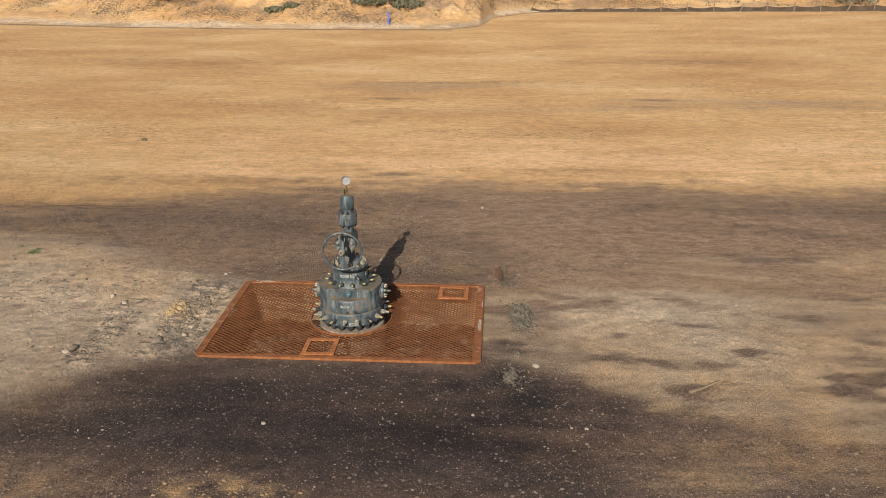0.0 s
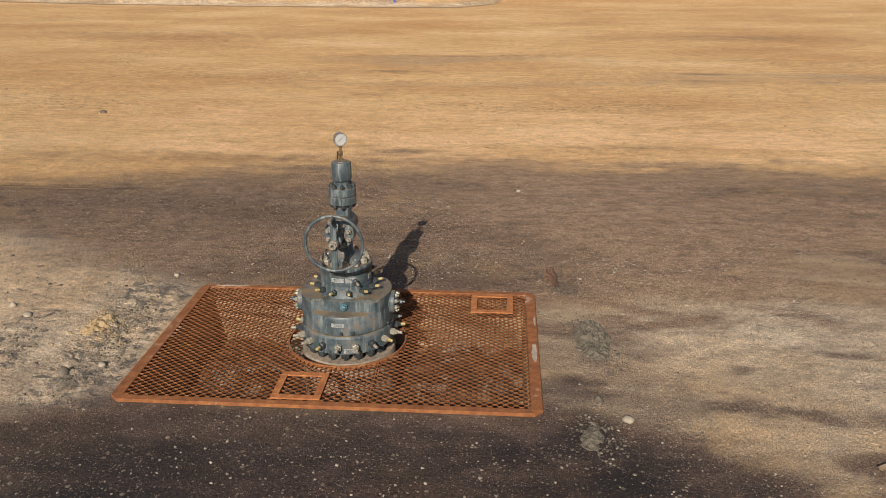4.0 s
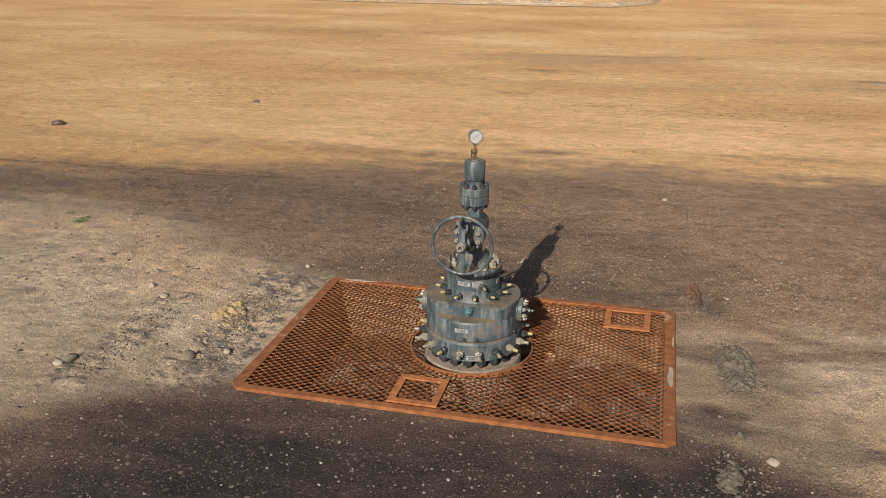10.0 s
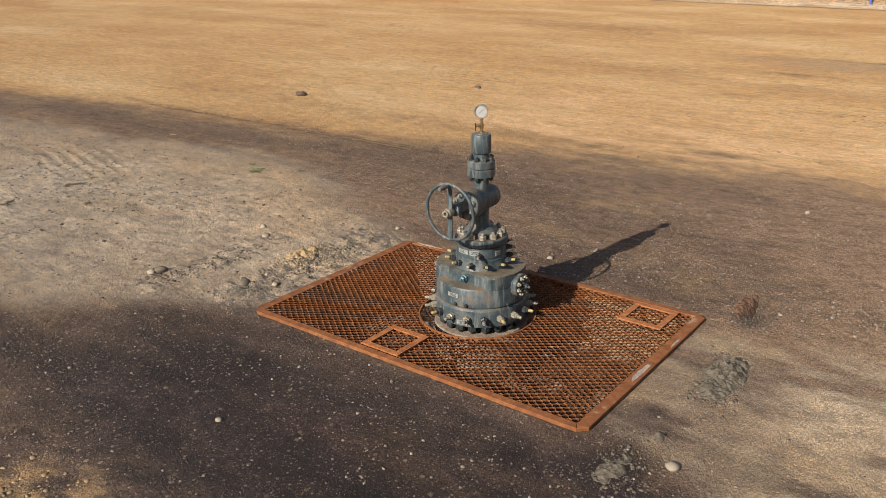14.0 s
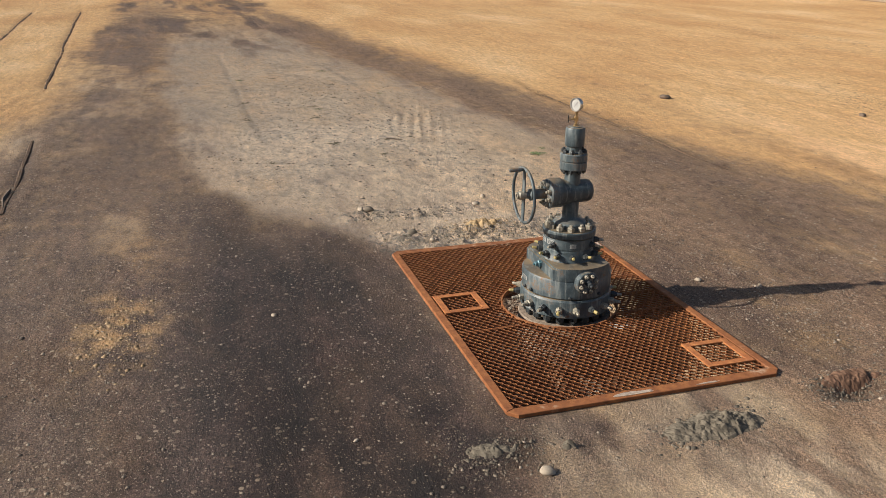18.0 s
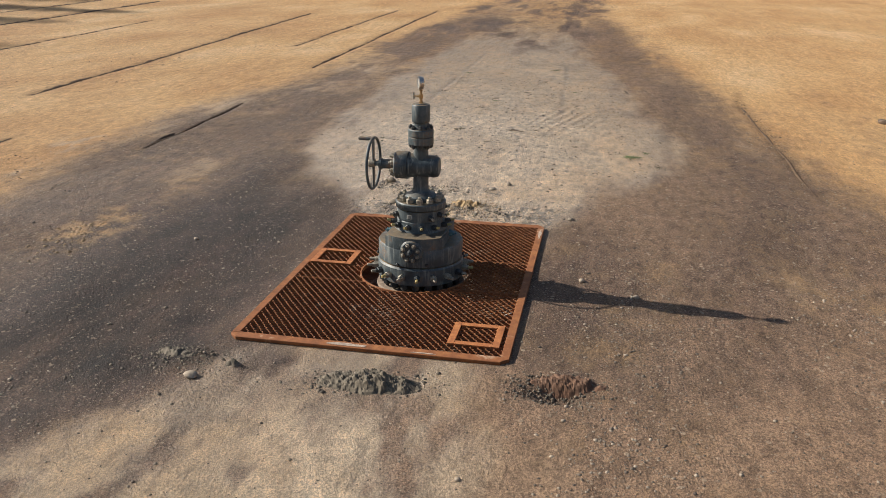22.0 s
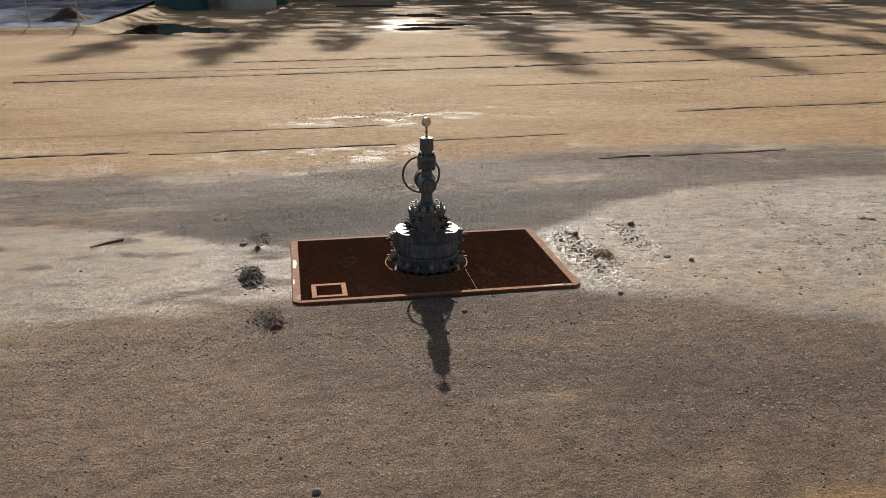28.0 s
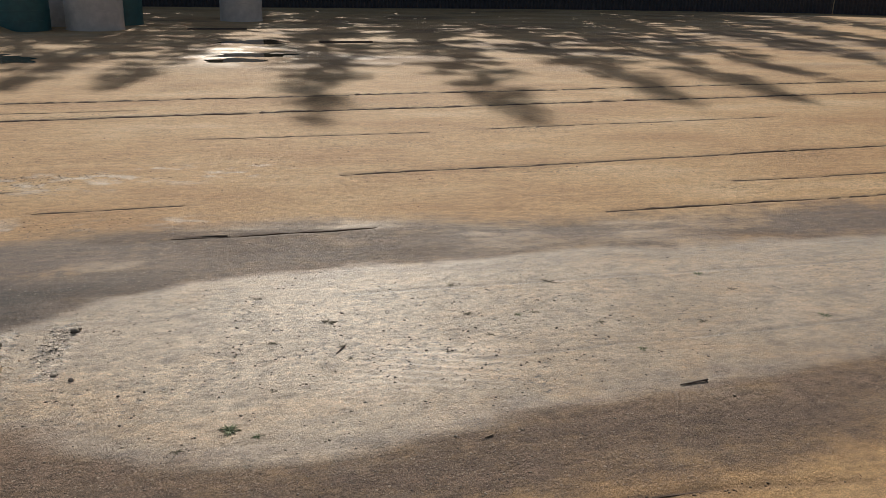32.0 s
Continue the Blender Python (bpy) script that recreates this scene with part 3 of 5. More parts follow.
def zones(x, y):
    wob = 0.7 * fbm(x / 2.2, y / 1.1, 4, 21) + 0.9 * fbm(x / 7.0, y / 3.0, 3, 25)
    wob2 = 0.5 * fbm(x / 1.1, y / 0.8, 4, 27)
    ni, no = np.interp(x, *zip(*NORTH_IN)), np.interp(x, *zip(*NORTH_OUT))
    si, so = np.interp(x, *zip(*SOUTH_IN)), np.interp(x, *zip(*SOUTH_OUT))
    tight = np.clip((np.abs(x) - 1.4) / 6, 0.10, 0.8)
    yy = y + wob * 0.8
    yn = y + (wob + wob2) * tight
    soft = 0.30 + 0.85 * tight
    north = smooth(-soft, soft, yn - ni) * (1 - smooth(-0.9, 1.2, yy - no))
    south = smooth(-soft, soft, si - yn) * (1 - smooth(-0.7, 0.9, so - yy))
    dark = np.maximum(north, south) * smooth(-46, -22, x)
    patch = smooth(0.0, 0.22, fbm(x / 2.4, y / 0.9, 4, 71))
    dark = dark * (1 - (0.42 - 0.22 * (y > 0)) * patch * (1 - 0.8 * blob(x, y, 0, -2.2, 3.0, 1.0)))
    for cx, cy, rx, ry, k in ((-0.55, -3.25, 0.42, 0.26, 0.75), (-0.3, -3.6, 0.6, 0.2, 0.55), (-2.4, -3.3, 0.5, 0.25, 0.4), (3.3, -1.7, 0.5, 0.7, 0.45), (6.4, -1.8, 1.6, 0.5, 0.4), (-3.6, -3.8, 0.9, 0.5, 0.35)):
        dark = dark * (1 - 0.8 * k * blob(x, y, cx, cy, rx * 1.2, ry * 1.2) * smooth(-0.12, 0.16, fbm(x / 0.30, y / 0.16, 4, 79)))
    dark = dark * (0.62 + 0.38 * np.clip(blob(x, y, 0.4, -2.2, 3.0, 1.3) * 1.5, 0, 1))
    dark = np.maximum(dark, (0.30 + 0.5 * patch) * smooth(-5.6, -4.6, yy) * (1 - smooth(0.6, 1.8, yy)) * (1 - smooth(-21, -13, x)) * smooth(-60, -40, x))
    collar = blob(x, y, 0, 0, 2.4, 1.5) ** 2
    dark = np.clip(dark + 0.55 * collar * smooth(-0.15, 0.15, fbm(x / 0.8, y / 0.6, 3, 75)) + 0.15 * blob(x, y, 2.2, 0.3, 0.4, 0.9), 0, 1)
    east = smooth(1.2, 2.2, x) * smooth(-2.6, -1.2, y) * (1 - smooth(2.0, 3.2, y))
    dark = np.clip(dark + (0.02 + 0.34 * smooth(-0.05, 0.22, fbm(x / 1.9, y / 0.7, 4, 73))) * east * (1 - 0.9 * blob(x, y, 3.7, 0.1, 1.9, 1.4)), 0, 1)
    middle = smooth(-0.7, 0.6, ni + 0.4 - yy) * smooth(-0.7, 0.6, yy - si + 0.4) * smooth(-34, -16, x) * (1 - smooth(9, 16, x))
    track = np.maximum(north, south)
    pale = np.clip(middle, 0, 1) * (1 - 0.25 * smooth(0.5, 3.0, x) * (1 - blob(x, y, 3.7, 0.1, 1.9, 1.4)))
    spill = np.clip(blob(x, y, -0.5, -3.45, 0.9, 0.45) + 0.6 * blob(x, y, -2.1, -3.3, 0.7, 0.3), 0, 1) * smooth(-0.16, 0.14, fbm(x / 0.13, y / 0.09, 4, 79))
    pale = np.maximum(pale, 0.65 * np.clip(track * 1.2, 0, 1) * smooth(-20, -12, x)) * (1 - 0.5 * spill)
    dark = dark * (1 - 0.75 * spill)
    # scuffs and stains on the crust
    dark = np.clip(dark + 0.55 * smooth(0.04, 0.24, fbm(x / 0.75, y / 0.30, 5, 151)) * (1 - dark) * smooth(-3.2, -2.0, -np.abs(y)) * (0.35 + 0.65 * smooth(0.5, 2.0, x)) * smooth(-9, -4, x), 0, 1)
    # pale smears in the sandy ground to the south, greyish drag marks to the north
    smear = smooth(-0.16, 0.10, fbm(x / 0.8, y / 0.4, 4, 77))
    for cx, cy, rx, ry in ((-0.7, -9.3, 3.6, 1.0), (-3.6, -9.8, 3.0, 0.9), (-0.6, -5.4, 2.4, 0.8), (1.0, -6.1, 2.8, 0.7), (-3.3, -5.6, 2.2, 0.6), (-7.3, -5.3, 2.0, 0.4), (4.4, -5.2, 2.6, 0.5)):
        pale = np.maximum(pale, np.clip(0.8 * blob(x, y, cx, cy, rx, ry), 0, 0.54) * smear * smooth(-0.20, 0.04, fbm(x / 0.3, y / 0.16, 3, 78)))
    grey = smooth(-0.05, 0.2, fbm(x / 9, y / 1.3, 4, 81)) * smooth(10.5, 12.5, y - 0.1 * x) * (1 - smooth(14.5, 18, y + 0.2 * x)) * smooth(-7, 0, x)
    foot = y - np.interp(x, *zip(*BANK_FOOT))
    pale = np.maximum(np.maximum(pale, 0.6 * grey), 0.8 * np.exp(-((foot - 0.15) / 0.5) ** 2))
    # shadow line along the foot of the bank, painted with the dark gravel colour
    dark = np.maximum(dark, 0.5 * np.exp(-((foot + 0.35) / 0.22) ** 2))
    dark = np.maximum(dark, 0.42 * grey * smooth(-0.05, 0.25, fbm(x / 5, y / 0.5, 3, 83)))
    for cx, cy, rx, ry, k in ((-0.15, 6.2, 0.45, 0.15, 0.5), (-0.9, 6.45, 0.8, 0.10, 0.3), (-1.4, 13.4, 1.1, 0.2, 0.4), (-1.5, 10.6, 0.5, 0.15, 0.3), (8, 20, 3.5, 0.9, 0.25), (-9, 20, 6, 1.2, 0.15), (3.5, 6.6, 1.2, 0.14, 0.25), (5.5, 5.9, 1.0, 0.2, 0.25), (0, 5.6, 9, 0.35, 0.3)):
        dark = np.maximum(dark, k * blob(x, y, cx, cy, rx, ry))
    # shade of the mud heap and dug hole painted darker, with damp spots nearby
    damp_shade = 0.15 * blob(x, y, 2.0, 0.12, 0.16, 0.42, 8) + 0.5 * blob(x, y, 1.86, 1.38, 0.12, 0.26) + 0.6 * blob(x, y, 1.86, -1.2, 0.18, 0.28) + 0.7 * blob(x, y, 1.78, -0.53, 0.06, 0.05) + 0.5 * blob(x, y, 2.65, -0.8, 0.22, 0.12)
    damp_shade = damp_shade + 0.60 * np.clip(1.7 * blob(x, y, -0.5, -2.1, 3.9, 1.2), 0, 1) * dark * (1 - smooth(2.0, 3.6, x)) * (0.7 + 0.6 * smooth(-0.1, 0.2, fbm(x / 1.4, y / 0.35, 4, 163)))
    damp_shade = damp_shade + 0.26 * np.clip(1.4 * blob(x, y, 0.3, -1.9, 2.8, 0.9), 0, 1) * dark
    damp_shade = damp_shade + 0.35 * smooth(0.16, 0.26, fbm(x / 0.28, y / 0.16, 3, 93)) * middle * smooth(-2.6, -4, x)
    # the ground colour is darker along each furrow
    for line, inside, w, dep in furrow_lines(x):
        damp_shade = damp_shade + 0.45 * inside * np.exp(-((y - line) / (w * 1.2)) ** 2)
    wet = smooth(0.0, 0.16, fbm(x / 7, y / 2.2, 4, 95)) * smooth(25, 34, -y) * (1 - smooth(70, 90, -y))
    damp_shade = damp_shade + 0.5 * wet
    gloss = np.maximum(wet * 0.25 * (1 - smooth(7, 9, x)), 2.0 * blob(x, y, -5.4, -34.6, 2.5, 3.0) + blob(x, y, -6.0, -39.3, 2.8, 2.1) + 0.8 * blob(x, y, -10.5, -34.2, 2.8, 1.7)) * smooth(-0.08, 0.14, fbm(x / 2.2, y / 1.0, 4, 97)) + 0.2 * blob(x, y, 1.86, 1.38, 0.12, 0.26)
    gloss = gloss + 0.22 * south * smooth(-0.30, 0.10, fbm(x / 1.6, y / 0.5, 4, 161)) * (1 - 0.6 * blob(x, y, 0.4, -2.0, 2.6, 1.0))
    return dark, pale, np.clip(damp_shade, 0, 1), np.clip(gloss, 0, 1)


def tints(x, y, dark, pale):
    """Brown dust on the tracks, white crust, dark dirt marks and stone chips."""
    n = smooth(-0.16, 0.14, fbm(x / 2.6, y / 0.55, 4, 121))
    n2 = smooth(-0.12, 0.16, fbm(x / 1.6, y / 0.4, 4, 133))
    brown = dark * (y > 0) * (0.16 + 0.34 * n + 0.3 * n2) * (1 - 0.8 * blob(x, y, -6, 3.4, 4.5, 0.8)) * (1 - 0.5 * blob(x, y, 0.5, 1.4, 2.0, 0.45))
    brown = brown + dark * (0.2 + 0.55 * n) * smooth(-1.0, 1.6, x) * smooth(1.8, 3.2, y)
    brown = brown + 0.25 * n2 * dark * blob(x, y, 4.0, 2.4, 2.0, 1.0)
    brown = brown + (0.28 + 0.45 * n) * smooth(1.4, 2.4, x) * (0.25 * smooth(-1.4, -0.4, y) + 0.75 * smooth(0.9, 1.9, y + 0.15 * (x - 2))) * (1 - smooth(2.6, 3.6, y))
    brown = brown + 0.45 * blob(x, y, 2.9, 1.5, 0.9, 0.6) + 0.5 * blob(x, y, 1.9, 1.15, 0.5, 0.35) * n + 0.25 * smooth(0.0, 0.25, fbm(x / 1.1, y / 0.5, 3, 123)) * blob(x, y, 3.6, 0.6, 1.6, 1.0)
    brown = brown + (0.20 + 0.22 * n) * blob(x, y, -2.9, -0.7, 1.5, 1.1) + 0.45 * n * blob(x, y, -2.9, 1.5, 1.2, 0.5) + 0.22 * n * dark * smooth(-5.2, -3.4, -np.abs(y + 3.2)) * (y < 0)
    brown = brown + 0.35 * blob(x, y, -6.3, -0.2, 0.9, 0.35) * n
    w = smooth(-0.14, 0.16, fbm(x / 0.9, y / 0.6, 4, 125))
    churn, tread = churned(x, y)
    white = pale * (0.8 * blob(x, y, -6.2, -0.3, 3.2, 2.2) * (0.45 + 0.55 * w) + 0.75 * blob(x, y, 3.6, 0.1, 1.5, 1.1) * (0.35 + 0.65 * w) + 0.40 * churn + 0.2 * tread + 0.55 * blob(x, y, -2.38, 0.2, 0.14, 1.2) + 0.25 * blob(x, y, -3.4, 0.2, 0.8, 1.2) + 0.5 * blob(x, y, -13.5, -0.4, 3.5, 0.9) * w)
    white = white + 0.5 * smooth(-0.05, 0.14, fbm(x / 0.5, y / 0.25, 4, 76)) * (y < -4.2) * pale
    white = white + (0.25 + 0.6 * smooth(-0.10, 0.16, fbm(x / 1.8, y / 0.40, 5, 165))) * smooth(5.0, 6.2, y) * (1 - smooth(8.0, 10.5, y)) * smooth(-9, -3, x)
    dirt = 0.30 * pale * smooth(-0.05, 0.2, fbm(x / 1.2, y / 0.7, 4, 127)) + 0.62 * churn + 0.55 * tread + 0.3 * pale * blob(x, y, -8.4, -0.2, 3.0, 1.8)
    dirt = dirt + 0.35 * smooth(5.5, 7, np.abs(y)) * smooth(0.02, 0.22, fbm(x / 4, y / 1.6, 4, 129))
    bank = y - np.interp(x, *zip(*BANK_FOOT))
    slope = smooth(0.2, 1.2, bank)
    brown = brown + slope * (0.12 + 0.55 * smooth(-0.1, 0.2, fbm(x / 1.6, y / 0.9, 4, 141)) + 0.35 * smooth(2.0, 5.0, bank))
    white = white + 0.8 * np.exp(-((bank - 0.15) / 0.45) ** 2) * smooth(-0.2, 0.1, fbm(x / 1.5, y / 0.6, 3, 143))
    dirt = dirt + slope * 0.8 * smooth(-0.1, 0.2, fbm(x / 2.0, y / 1.2, 3, 145))
    shards = smooth(-0.1, 0.25, fbm(x / 1.5, y / 0.7, 4, 131)) + 0.6 * blob(x, y, 2.6, 1.6, 1.2, 0.5) + 0.4 * blob(x, y, 0.5, 1.8, 1.5, 0.5)
    return [np.clip(k, 0, 1) for k in (brown, white, dirt, shards)]


def stretch(pieces, grow, end):
    """Grid lines: even steps over the given pieces, then ever wider out to the end."""
    mid = []
    for lo, hi, step in pieces:
        mid += list(np.arange(lo, hi - step * 0.5, step))
    mid.append(pieces[-1][1])
    d, up = pieces[-1][2], [mid[-1]]
    while up[-1] < end:
        d *= grow
        up.append(up[-1] + d)
    d, dn = pieces[0][2], [mid[0]]
    while dn[-1] > -end:
        d *= grow
        dn.append(dn[-1] - d)
    return np.array(dn[:0:-1] + mid + up[1:])


def build_ground():
    xs = stretch(((-10.5, -3.2, 0.07), (-3.2, 3.6, 0.035), (3.6, 7.5, 0.07)), 1.04, 2600)
    ys = stretch(((-26, -9, 0.09), (-9, -1.7, 0.055), (-1.7, 2.0, 0.035), (2.0, 7.0, 0.055), (7.0, 28.6, 0.24), (28.6, 42.0, 0.15)), 1.04, 2600)
    nx, ny = len(xs), len(ys)
    X, Y = np.meshgrid(xs, ys)
    Z = height(X, Y)
    dark, pale, damp_shade, gloss = zones(X, Y)
    inside = (np.abs(X) < CELLAR_X + 0.05) & (np.abs(Y) < CELLAR_Y + 0.04)
    idx = np.arange(nx * ny).reshape(ny, nx)
    q = np.stack([idx[:-1, :-1], idx[:-1, 1:], idx[1:, 1:], idx[1:, :-1]], -1).reshape(-1, 4)
    q = q[~inside.reshape(-1)[q].all(1)]
    me = bpy.data.meshes.new("ground")
    me.vertices.add(nx * ny)
    me.vertices.foreach_set("co", np.stack([X, Y, Z], -1).astype(np.float32).ravel())
    me.loops.add(q.size)
    me.loops.foreach_set("vertex_index", q.ravel().astype(np.int32))
    me.polygons.add(len(q))
    me.polygons.foreach_set("loop_start", np.arange(0, q.size, 4, dtype=np.int32))
    me.polygons.foreach_set("use_smooth", np.ones(len(q), bool))
    me.update(calc_edges=True)
    a = me.attributes.new("zones", "FLOAT_COLOR", "POINT")
    a.data.foreach_set("color", np.stack([dark, pale, damp_shade, gloss], -1).astype(np.float32).ravel())
    a = me.attributes.new("tints", "FLOAT_COLOR", "POINT")
    a.data.foreach_set("color", np.stack(tints(X, Y, dark, pale), -1).astype(np.float32).ravel())
    me.materials.append(SOIL)
    return tagged(new("ground", me), "compacted tan sand pad with dark gravel tracks and pale crust", "ground", kind="structure")


build_ground()


def level(x, y):
    return float(height(np.array([float(x)]), np.array([float(y)]))[0])


# ---- cellar below the grating ----
def build_cellar():
    depth, t = 0.55, 0.14
    for name, sx, sy, cx, cy in (("cellar_wall_north", 2 * CELLAR_X + 2 * t, t, 0, CELLAR_Y + t / 2), ("cellar_wall_south", 2 * CELLAR_X + 2 * t, t, 0, -CELLAR_Y - t / 2),
                                 ("cellar_wall_east", t, 2 * CELLAR_Y - 0.004, CELLAR_X + t / 2, 0), ("cellar_wall_west", t, 2 * CELLAR_Y - 0.004, -CELLAR_X - t / 2, 0)):
        bm = box(bmesh.new(), sx, sy, depth - 0.035, Matrix.Translation((cx, cy, -0.035 - (depth - 0.035) / 2)), 0.008)
        tagged(link(name, finish(name, bm, CONCRETE)), "stained concrete wall of the sunken well cellar", "wall", kind="structure")
    bm = bmesh.new()
    nx, ny = 96, 64
    mounds = ((0.55, -0.22, 0.34, 0.30, 0.22), (1.0, 0.02, 0.30, 0.22, 0.16), (0.10, -0.38, 0.22, 0.26, 0.20), (-0.72, -0.18, 0.30, 0.34, 0.15), (-1.1, 0.35, 0.3, 0.3, 0.06))

    def bed(x, y):
        h = sum(k * math.exp(-((x - a) / rx) ** 2 - ((y - b) / ry) ** 2) for a, b, rx, ry, k in mounds)
        return -depth + 0.04 + h * (0.8 + 0.5 * noise.noise((x * 5, y * 5, 4.0))) + 0.05 * noise.noise((x * 3, y * 3, 1.0)) + 0.035 * noise.noise((x * 11, y * 11, 2.0))

    grid = [[bm.verts.new((x, y, bed(x, y))) for y in (-CELLAR_Y + 2 * CELLAR_Y * j / ny for j in range(ny + 1))] for x in (-CELLAR_X + 2 * CELLAR_X * i / nx for i in range(nx + 1))]
    for i in range(nx):
        for j in range(ny):
            bm.faces.new((grid[i][j], grid[i + 1][j], grid[i + 1][j + 1], grid[i][j + 1]))
    tagged(link("cellar_floor", finish("cellar_floor", bm, CELLAR_SOIL, True)), "sandy cellar floor with heaps of pale caked mud", "floor", kind="structure")
    # a pale bent tube added in place of a sunlit spot on the north wall
    bm = bmesh.new()
    prev = None
    for i in range(19):
        u = i / 18
        c = Vector((-0.42 + 0.24 * u + 0.05 * math.sin(u * 5), 0.72 + 0.14 * math.sin(u * 3.0), -0.46 + 0.26 * u * u))
        ring = [bm.verts.new(c + Vector((0.022 * math.cos(k * math.pi / 4), 0.022 * math.sin(k * math.pi / 4) * 0.7, 0.022 * math.sin(k * math.pi / 4)))) for k in range(8)]
        if prev:
            for k in range(8):
                bm.faces.new((prev[k], prev[(k + 1) % 8], ring[(k + 1) % 8], ring[k]))
        else:
            bm.faces.new(ring[::-1])
        prev = ring
    bm.faces.new(prev)
    tagged(link("lit_spot_tube", finish("lit_spot_tube", bm, PLATE, True)), "pale bent tube standing in for a sunlit spot on the cellar wall", "hose")


build_cellar()


# ---- rusted grating over the cellar ----
GX, GY0, GY1, GTOP = 1.55, -1.05, 1.01, 0.03
HOLE_R = 0.475
HATCHES = ((-0.21, -0.79, 0.36, 0.38), (1.165, 0.73, 0.37, 0.38))


def build_grating():
    g = thing("cellar_grating", "rusted expanded-steel grating with flat-bar frame lying over the well cellar", "grating")
    w, t, ch = 0.062, 0.026, 0.060
    ws = 0.085
    cy = (GY0 + GY1) / 2
    sy = GY1 - GY0

    def bar(pts, name="frame_bar", z0=GTOP - t, z1=GTOP, label=""):
        bm = bmesh.new()
        lo = [bm.verts.new((x, y, z0)) for x, y in pts]
        hi = [bm.verts.new((x, y, z1)) for x, y in pts]
        bm.faces.new(lo[::-1])
        bm.faces.new(hi)
        for i in range(len(pts)):
            j = (i + 1) % len(pts)
            bm.faces.new((lo[i], lo[j], hi[j], hi[i]))
        top = [e for e in bm.edges if all(abs(v.co.z - z1) < 1e-6 for v in e.verts)]
        bmesh.ops.bevel(bm, geom=top, offset=0.003, segments=1, affect="EDGES")
        return part(name, bm, RUST_FRAME, g, label, smooth=False)

    e = 0.0015
    bar([(-GX + ch, GY0), (GX - ch, GY0), (GX - ws - e, GY0 + w), (-GX + ws + e, GY0 + w)])
    bar([(-GX + ws + e, GY1 - w), (GX - ws - e, GY1 - w), (GX - ch, GY1), (-GX + ch, GY1)])
    bar([(-GX, GY0 + ch), (-GX + ch - e, GY0 + e), (-GX + ws, GY0 + w + e), (-GX + ws, GY1 - w - e), (-GX + ch - e, GY1 - e), (-GX, GY1 - ch)])
    bar([(GX, GY0 + ch), (GX, GY1 - ch), (GX - ch + e, GY1 - e), (GX - ws, GY1 - w - e), (GX - ws, GY0 + w + e), (GX - ch + e, GY0 + e)])
    # bearers below the sheet ends
    for x in (-0.40, -0.04, 0.31):
        for y0, y1 in ((GY0 + w, -0.45), (0.45, GY1 - w)):
            if x < -0.1 and y0 < 0:
                continue
            a, b = (y0, -math.sqrt(HOLE_R ** 2 - x * x) - 0.01) if y0 < 0 else (math.sqrt(HOLE_R ** 2 - x * x) + 0.01, y1)
            bar([(x - 0.005, a), (x + 0.005, a), (x + 0.005, b), (x - 0.005, b)], "seam_bar", GTOP - 0.03, GTOP - 0.004)
    for x, y, sx, sy2 in HATCHES:
        f = 0.052
        for nm, px, py, lx, ly in (("hatch_frame_bar", x, y - sy2 / 2 + f / 2, sx, f), ("hatch_frame_bar", x, y + sy2 / 2 - f / 2, sx, f),
                                   ("hatch_frame_bar", x - sx / 2 + f / 2, y, f, sy2 - 2 * f - 0.003), ("hatch_frame_bar", x + sx / 2 - f / 2, y, f, sy2 - 2 * f - 0.003)):
            bm = box(bmesh.new(), lx, ly, 0.012, Matrix.Translation((px, py, GTOP + 0.005)), 0.0015)
            part(nm, bm, RUST_HATCH, g, "", smooth=False)
    # scraped bare spots on the east and north bars
    for x, y, lx, ly, turn, seed in ((GX - 0.036, -0.16, 0.028, 0.20, 0, 1), (-1.25, GY1 - 0.03, 0.16, 0.018, 0, 2), (GX - 0.02, 0.42, 0.012, 0.10, 0, 3)):
        bm = bmesh.new()
        ring = []
        for k in range(28):
            a = k * math.pi / 14
            q = 0.75 + 0.45 * noise.noise((math.cos(a) * 1.5, math.sin(a) * 1.5, seed))
            ring.append((x + lx * q * math.cos(a), y + ly * q * math.sin(a)))
        lo = [bm.verts.new((px, py, GTOP - 0.001)) for px, py in ring]
        hi = [bm.verts.new((px, py, GTOP + 0.003)) for px, py in ring]
        bm.faces.new(hi)
        for k in range(28):
            bm.faces.new((lo[k], lo[(k + 1) % 28], hi[(k + 1) % 28], hi[k]))
        part("scraped_spot", bm, SCRAPED, g, "pale scraped spot on the rusted bar", smooth=False)
    # ring round the well opening
    bm = turned([(HOLE_R - 0.006, GTOP - 0.035), (HOLE_R + 0.006, GTOP - 0.035), (HOLE_R + 0.006, GTOP), (HOLE_R - 0.006, GTOP), (HOLE_R - 0.006, GTOP - 0.035)], 72)
    part("opening_ring", bm, RUST_FRAME, g, "rusted flat-bar ring round the well opening")
    # the expanded sheet: slanted strands that meet at their bonds
    verts, faces = [], []
    pitch, row, bond = 0.075, 0.0285, 0.022
    lean = radians(59)
    hw, ht = 0.0084, 0.0019
    across = Vector((0, math.cos(lean), -math.sin(lean))) * hw
    thick = Vector((0, math.sin(lean), math.cos(lean))) * ht
    zc = GTOP - 0.011
    x0, x1, y0, y1 = -GX + ws - 0.03, GX - ws + 0.03, GY0 + w - 0.004, GY1 - w + 0.004
    rows = int((y1 - y0) / row) + 1
    amp = row / 2 - 0.0015
    jr = random.Random(3)
